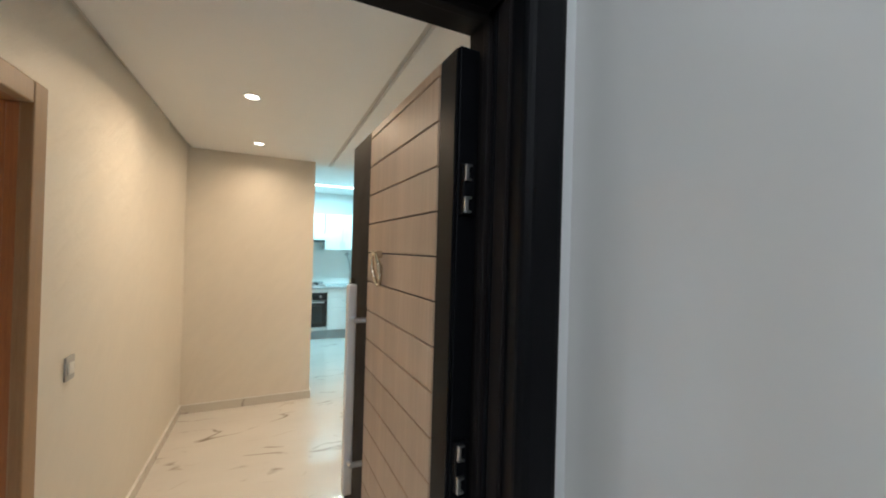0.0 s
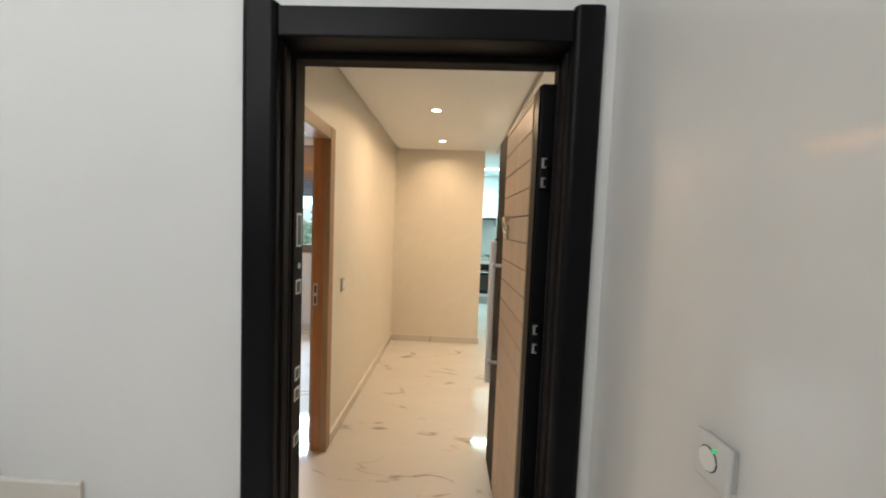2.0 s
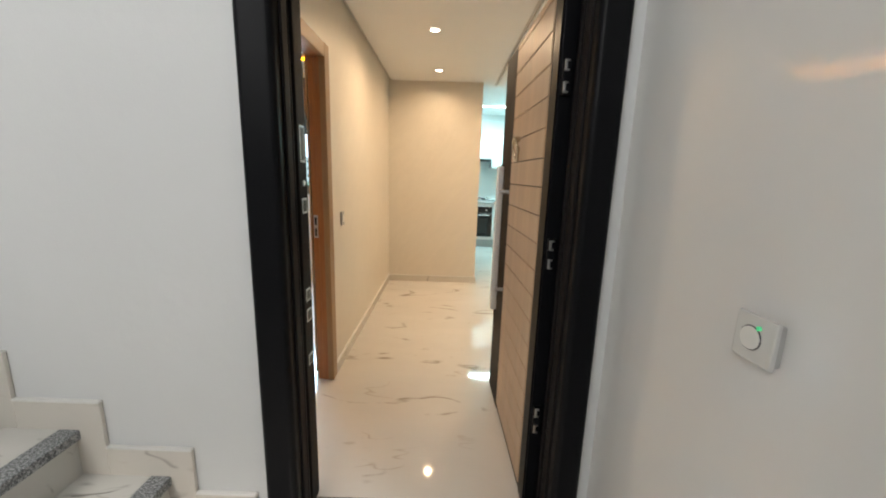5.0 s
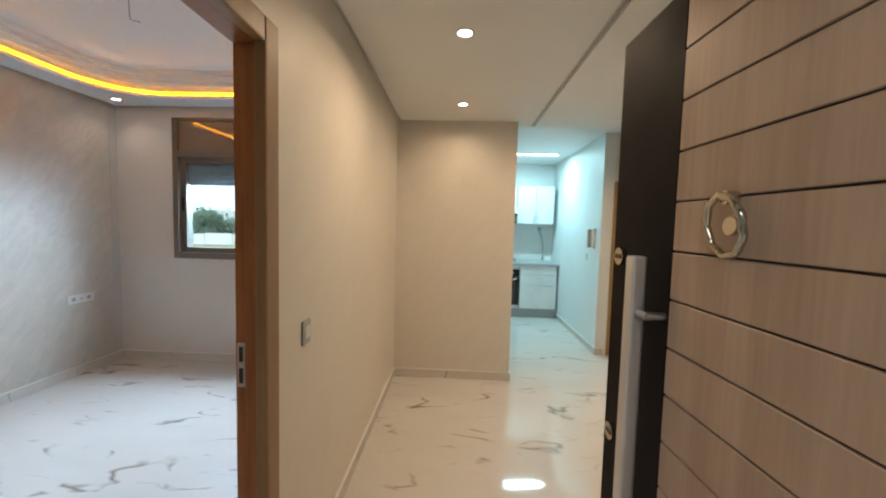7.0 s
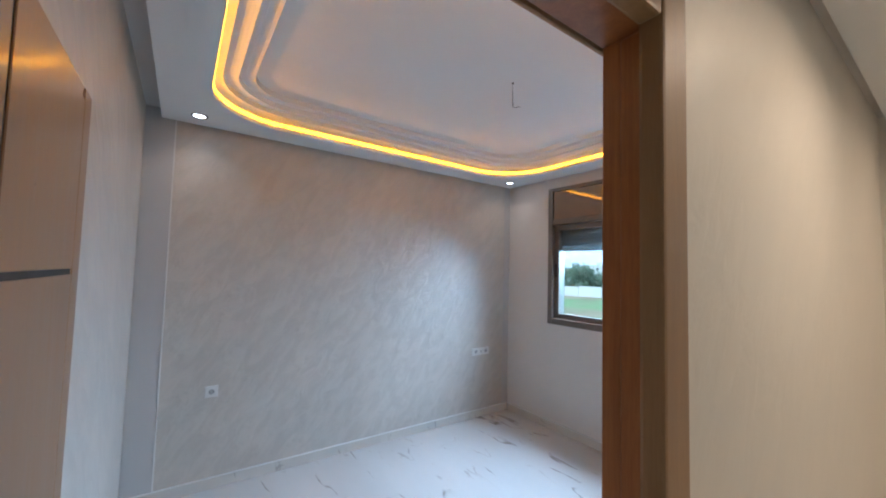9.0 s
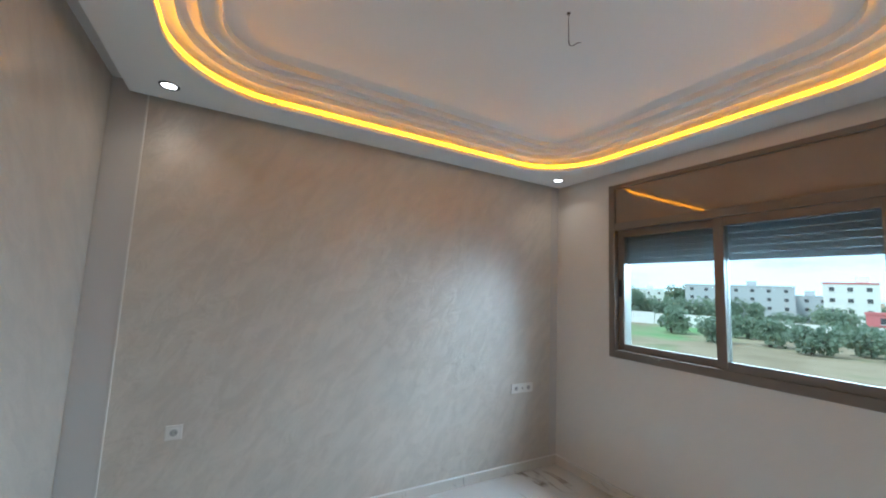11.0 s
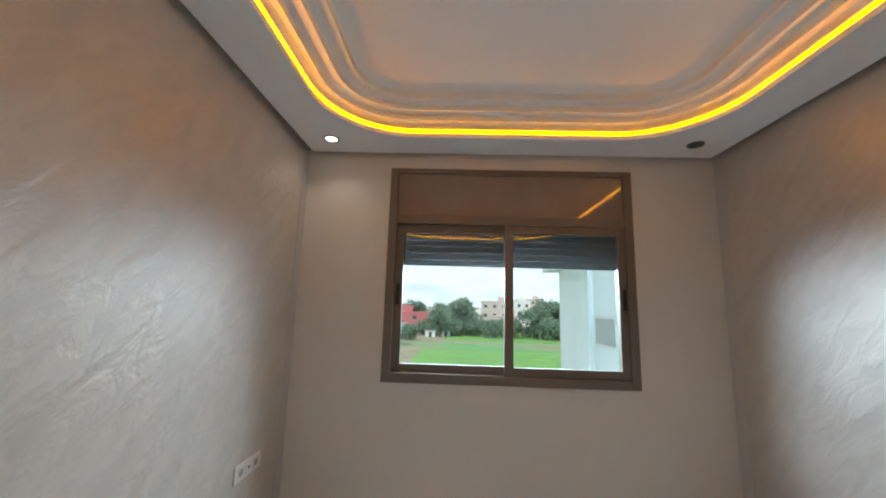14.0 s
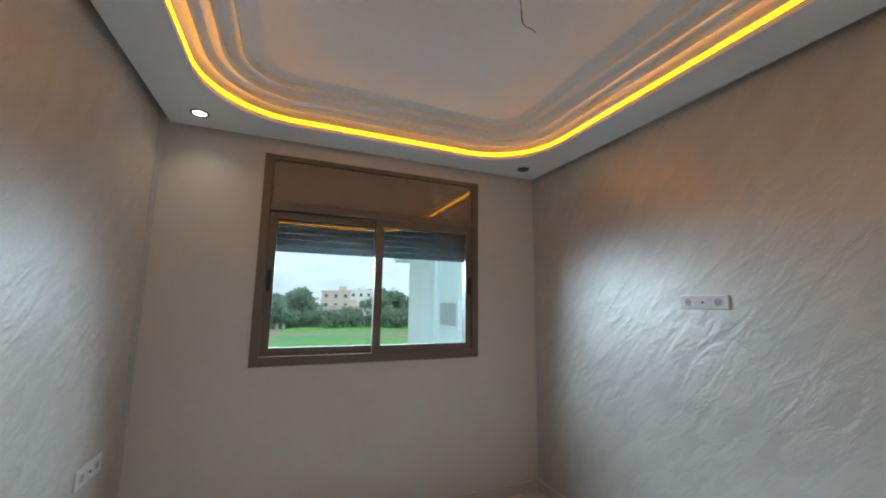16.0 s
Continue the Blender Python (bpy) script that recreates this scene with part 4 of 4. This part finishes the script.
def wall_unit(x0, x1, z0, z1):
    t = thing("wall_cabinet", "white lacquered wall cabinet above the worktop", "cabinet", ((x0 + x1) / 2, 6.15, z0), "kitchen wall cabinets")
    part("body", boxed(x0, x1, 6.0, 6.33, z0, z1), LACQUER, t)
    n = 2 if x1 - x0 > 0.5 else 1
    for i in range(n):
        a, b = x0 + (x1 - x0) * i / n, x0 + (x1 - x0) * (i + 1) / n
        dr = part("door", boxed(a + 0.002, b - 0.002, 5.98, 5.999, z0, z1, bevel=0.002), LACQUER, t)
        hx = b - 0.03 if (n == 2 and i == 0) else a + 0.03
        part("handle", boxed(hx - 0.005, hx + 0.005, 5.955, 5.965, z0 + 0.03, z0 + 0.15, bevel=0.002), STEEL, dr, "steel handle")
    return t


wall_unit(0.86, 1.46, 1.53, 2.15)
wall_unit(-0.60, 0.24, 1.53, 2.15)
wall_unit(0.25, 0.85, 1.80, 2.15)
hood = thing("cooker_hood", "white cooker hood with a dark front strip", "cooker hood", (0.55, 6.1, 1.66))
part("hood_body", boxed(0.25, 0.85, 5.88, 6.32, 1.69, 1.795, bevel=0.004), LACQUER, hood)
part("front_strip", boxed(0.25, 0.85, 5.86, 6.31, 1.655, 1.689, bevel=0.003), DARK_PLASTIC, hood, "dark front strip")
tap = thing("gas_hose", "grey connection hose above the worktop", "hose", (1.36, 6.3, 0.90))
part("hose", tube(bmesh.new(), [(1.37, 6.29, 0.90), (1.37, 6.29, 1.15), (1.35, 6.295, 1.3), (1.30, 6.30, 1.44)], 0.012, 8), PLASTIC_GREY, tap, smooth=True)
part("valve", rod(bmesh.new(), (1.30, 6.318, 1.45), (1.30, 6.27, 1.45), 0.035, 18), PLASTIC_GREY, tap)

# the whole kitchen row stands against its back wall
for ob in list(bpy.data.objects):
    if ob.parent is None and ob.name.split(".")[0] in ("base_cabinet", "oven", "worktop", "wall_backsplash", "hob", "wall_cabinet", "cooker_hood", "gas_hose"):
        ob.matrix_basis = Matrix.Translation((0.09, 0.07, 0)) @ ob.matrix_basis

# ---------- bathroom ----------
solid("floor_bathroom", boxed(1.79, 2.87, 4.332, 6.17, 0.0, 0.03), SKIRT, "beige bathroom floor tiles", "floor")
lampb = thing("bathroom_light", "round warm bathroom ceiling light", "ceiling light", (2.29, 5.07, 2.56))
part("disc", rod(bmesh.new(), (2.29, 5.07, 2.40), (2.29, 5.07, 2.56), 0.06, 24), BULB, lampb)

# ---------- outside ----------
GZ = -5.6
solid("ground", boxed(-1500, 1500, -60, 2400, GZ - 1.0, GZ), GROUND, "dry and grassy open land reaching the horizon", "ground")
solid("field", boxed(-8, 60, 24, 69, GZ, GZ + 0.06), FIELD, "bright green crop field", "field")
solid("field_far", boxed(-4, 70, 90, 112, GZ, GZ + 0.06), FIELD, "green strip of crop beyond a bare track", "field")
pil = thing("facade_pier", "white rendered corner pier of the kitchen wing", "pier", (-0.9, 6.5, GZ), kind="structure")
part("pier", boxed(-0.86, -0.80, 5.65, 6.86, GZ, 6.0), FACADE, pil)
part("cornice", boxed(-1.06, -0.80, 6.2, 7.1, 2.16, 2.36), FACADE, pil)
nw = thing("window_2", "small shuttered window in the white outer wall", "window", (-0.8, 5.25, 1.15), kind="structure")
part("frame", boxed(-0.83, -0.80, 4.95, 5.55, 1.16, 1.52, bevel=0.003), PLASTIC, nw)
part("pane", boxed(-0.838, -0.8305, 5.0, 5.5, 1.20, 1.48), PLASTIC_GREY, nw, "grey closed shutter")


def spot(yaw, dist):
    a = radians(yaw)
    return -2.1 - dist * math.sin(a), 3.5 + dist * math.cos(a)


def house(yaw, dist, w, d, h, wall, label, floors=2, cols=4, parapet=None, turn=None, name="house"):
    x, y = spot(yaw, dist)
    t = thing(name, label, name.replace("_", " "), (x, y, GZ), turn=yaw if turn is None else turn)
    part("wall", boxed(-w / 2, w / 2, 0, d, 0, h), wall, t, local=True)
    rf = part("roof", boxed(-w / 2 - 0.15, w / 2 + 0.15, -0.15, d + 0.15, h, h + 0.5), parapet or wall, t, local=True)
    part("stair_head", boxed(w * 0.1, w * 0.1 + 3, d * 0.4, d * 0.4 + 3, h + 0.5, h + 2.4), wall, rf, local=True)
    for f in range(floors):
        for c in range(cols):
            u, z = -w / 2 + w * (c + 0.5) / cols, h * (f + 0.35) / floors
            wd = part("window", boxed(u - 0.6, u + 0.6, -0.06, 0.02, z, z + 1.25), FAR_GLASS, t, local=True)
            part("sill", boxed(u - 0.7, u + 0.7, -0.15, 0.0, z - 0.12, z), FAR_WHITE, wd, local=True)
    return t


house(23, 185, 34, 14, 13, FAR_GREY, "long grey apartment block beyond the wall", 4, 7, name="apartment_building")
house(13.5, 170, 12, 12, 14, FAR_WHITE, "white apartment house with a red roof storey", 4, 3, FAR_RED, name="apartment_building")
house(17.5, 200, 18, 12, 10, FAR_GREY, "grey apartment block in the distance", 3, 4, name="apartment_building")
house(8.6, 112, 15, 9, 5.6, FAR_RED, "low red house behind the bushes", 2, 3)
house(5.5, 118, 9, 8, 3.6, FAR_RED, "low red house behind the bushes", 1, 3)
house(-6.5, 240, 24, 12, 6, FAR_TAN, "low tan houses in the distance", 2, 5)
house(-3.0, 200, 14, 10, 5, FAR_WHITE, "low white house in the distance", 1, 3)
house(1.0, 290, 26, 12, 8, FAR_WHITE, "white house in the distance", 2, 5)
house(-10, 300, 30, 12, 7, FAR_TAN, "tan houses in the distance", 2, 5)
house(-6.3, 150, 11, 9, 10.5, FAR_PINK, "pale pink three storey house on the slope", 3, 3)
house(-9.4, 165, 13, 9, 11.5, FAR_WHITE, "white three storey house between the trees", 3, 4)
house(-7.6, 128, 10, 7, 5.0, FAR_PINK, "low pink house behind the tan wall", 1, 3)
house(-11.5, 190, 14, 9, 13, FAR_PINK, "pale pink apartment house in the distance", 4, 4)
house(33, 260, 22, 12, 12, FAR_WHITE, "pale house in the distance", 3, 4)
town = random.Random(3)
for i in range(18):
    house(town.uniform(-14, 13), town.uniform(190, 380), town.uniform(9, 18), 9, town.uniform(3.5, 8), town.choice((FAR_WHITE, FAR_WHITE, FAR_TAN, FAR_RED)), "small pale house of the distant town", town.choice((1, 2)), 3)
# long white boundary wall and small white sheds
bx, by = spot(24, 112)
bw = thing("boundary_wall", "long white boundary wall across the land", "wall", (bx, by, GZ), turn=14)
for i in range(9):
    part("wall_panel", boxed(-30 + i * 7, -23.2 + i * 7, 0, 0.3, 0, 2.9 + 0.25 * (i % 2)), FAR_WHITE, bw, local=True)
for yaw, dist, w in ((3.6, 96, 2.6), (1.2, 98, 2.2)):
    sx, sy = spot(yaw, dist)
    t = thing("shed", "small white shed with a dark doorway", "shed", (sx, sy, GZ), "white sheds", turn=yaw)
    part("wall", boxed(-w / 2, w / 2, 0, 2.5, 0, 1.5), FAR_WHITE, t, local=True)
    part("roof", boxed(-w / 2 - 0.2, w / 2 + 0.2, -0.2, 2.7, 1.5, 1.65), FAR_GREY, t, local=True)
    part("door", boxed(-0.4, 0.4, -0.04, 0.02, 0, 1.2), FAR_GLASS, t, local=True)

rng = random.Random(7)


def tree_mesh(seed, height, spread, leaves):
    r = random.Random(seed)
    tr = bmesh.new()
    rod(tr, (0, 0, 0), (0.1, 0, height * 0.45), 0.22, 8, 0.12)
    hubs = []
    for i in range(13):
        a, e = r.uniform(0, 6.28), r.uniform(0.1, 1.1)
        hub = Vector((spread * 0.62 * e * math.cos(a), spread * 0.62 * e * math.sin(a), height * r.uniform(0.20, 0.84)))
        rod(tr, (0.1 * r.random(), 0, height * r.uniform(0.08, 0.3)), hub, 0.09, 6, 0.03)
        hubs.append((hub, r.uniform(0.28, 0.48) * spread))
    cr = bmesh.new()
    for i in range(leaves):
        hub, rad = r.choice(hubs)
        v = Vector((r.gauss(0, 1), r.gauss(0, 1), r.gauss(0, 0.75))).normalized() * rad * r.uniform(0.55, 1.05)
        p, s = hub + v, r.uniform(0.16, 0.34)
        a = Vector((r.gauss(0, 1), r.gauss(0, 1), r.gauss(0, 1))).normalized() * s
        b = a.cross(Vector((r.gauss(0, 1), r.gauss(0, 1), r.gauss(0, 1)))).normalized() * s
        cr.faces.new([cr.verts.new(p + q) for q in (a, b, -a, -b)])
    return tr, cr


KINDS = []
for i, (h, s, n) in enumerate(((7.5, 4.6, 2600), (6.0, 5.2, 2400), (4.0, 3.2, 1500))):
    tr, cr = tree_mesh(11 + i, h, s, n)
    lab = ("broad green tree with a loose rounded crown", "wide spreading green tree", "low green bush tree")[i]
    t = thing("tree", lab, "tree", (0, -300 - 20 * i, GZ), "trees on the open land")
    part("trunk", tr, BARK, t, local=True)
    part("crown", cr, LEAF, t, local=True)
    KINDS.append(t)
first = [True, True, True]


def plant(kind, yaw, dist, size=1.0):
    x, y = spot(yaw, dist)
    m = pose(x, y, GZ, 0, 0, rng.uniform(0, 360))
    if first[kind]:
        KINDS[kind].matrix_basis = m
        first[kind] = False
        return
    KINDS[kind].scale = (1, 1, 1)
    c = copy_thing(KINDS[kind], m)
    c.scale = (size, size, size * rng.uniform(0.9, 1.1))


for kind, yaw, dist, size in ((0, 2.0, 98, 1.25), (1, 0.0, 102, 1.2), (1, 4.2, 104, 0.9), (0, -12.5, 105, 1.15), (1, -15.5, 100, 1.1), (1, -14.2, 135, 1.3), (0, -18, 110, 1.2),
                              (2, 12.0, 78, 0.9), (2, 9.8, 74, 1.0), (2, 16.5, 72, 1.0), (2, 20, 80, 1.1), (2, 25, 76, 1.0), (2, 30, 90, 1.2), (0, 21, 150, 1.0), (1, 25, 152, 1.1), (0, 29, 150, 1.1),
                              (1, 33, 150, 1.1), (0, 15.5, 155, 0.8), (1, 18.5, 153, 0.9), (2, -5.0, 112, 1.0), (2, -7.5, 115, 1.1), (2, 6.6, 86, 0.9)):
    plant(kind, yaw, dist, size)
for kind, yaw, dist, size in ((1, -2.2, 118, 1.4), (0, -1.0, 112, 1.5), (1, 1.0, 126, 1.5), (0, -14, 118, 1.4), (1, -17, 122, 1.5), (0, -20, 116, 1.4), (1, -15.2, 124, 1.4), (2, -3.5, 104, 1.2), (2, -6, 100, 1.0), (2, -9, 102, 1.2),
                              (1, 14, 132, 1.2), (1, 27, 146, 1.4), (1, 31, 142, 1.3), (0, 35, 140, 1.4), (2, 13, 96, 1.1), (2, 22, 92, 1.0)):
    plant(kind, yaw, dist, size)
for i in range(110):
    plant(rng.choice((0, 1, 1, 2)), rng.uniform(-24, 42), rng.uniform(170, 480), rng.uniform(1.0, 1.7))
fx, fy = spot(-6, 116)
fw = thing("field_wall", "tan rendered wall behind the green field", "wall", (fx, fy, GZ), turn=-4)
for i in range(12):
    part("wall_panel", boxed(-30 + i * 6, -24.1 + i * 6, 0, 0.4, 0, 2.5 + 0.2 * (i % 3)), FAR_TAN, fw, local=True)
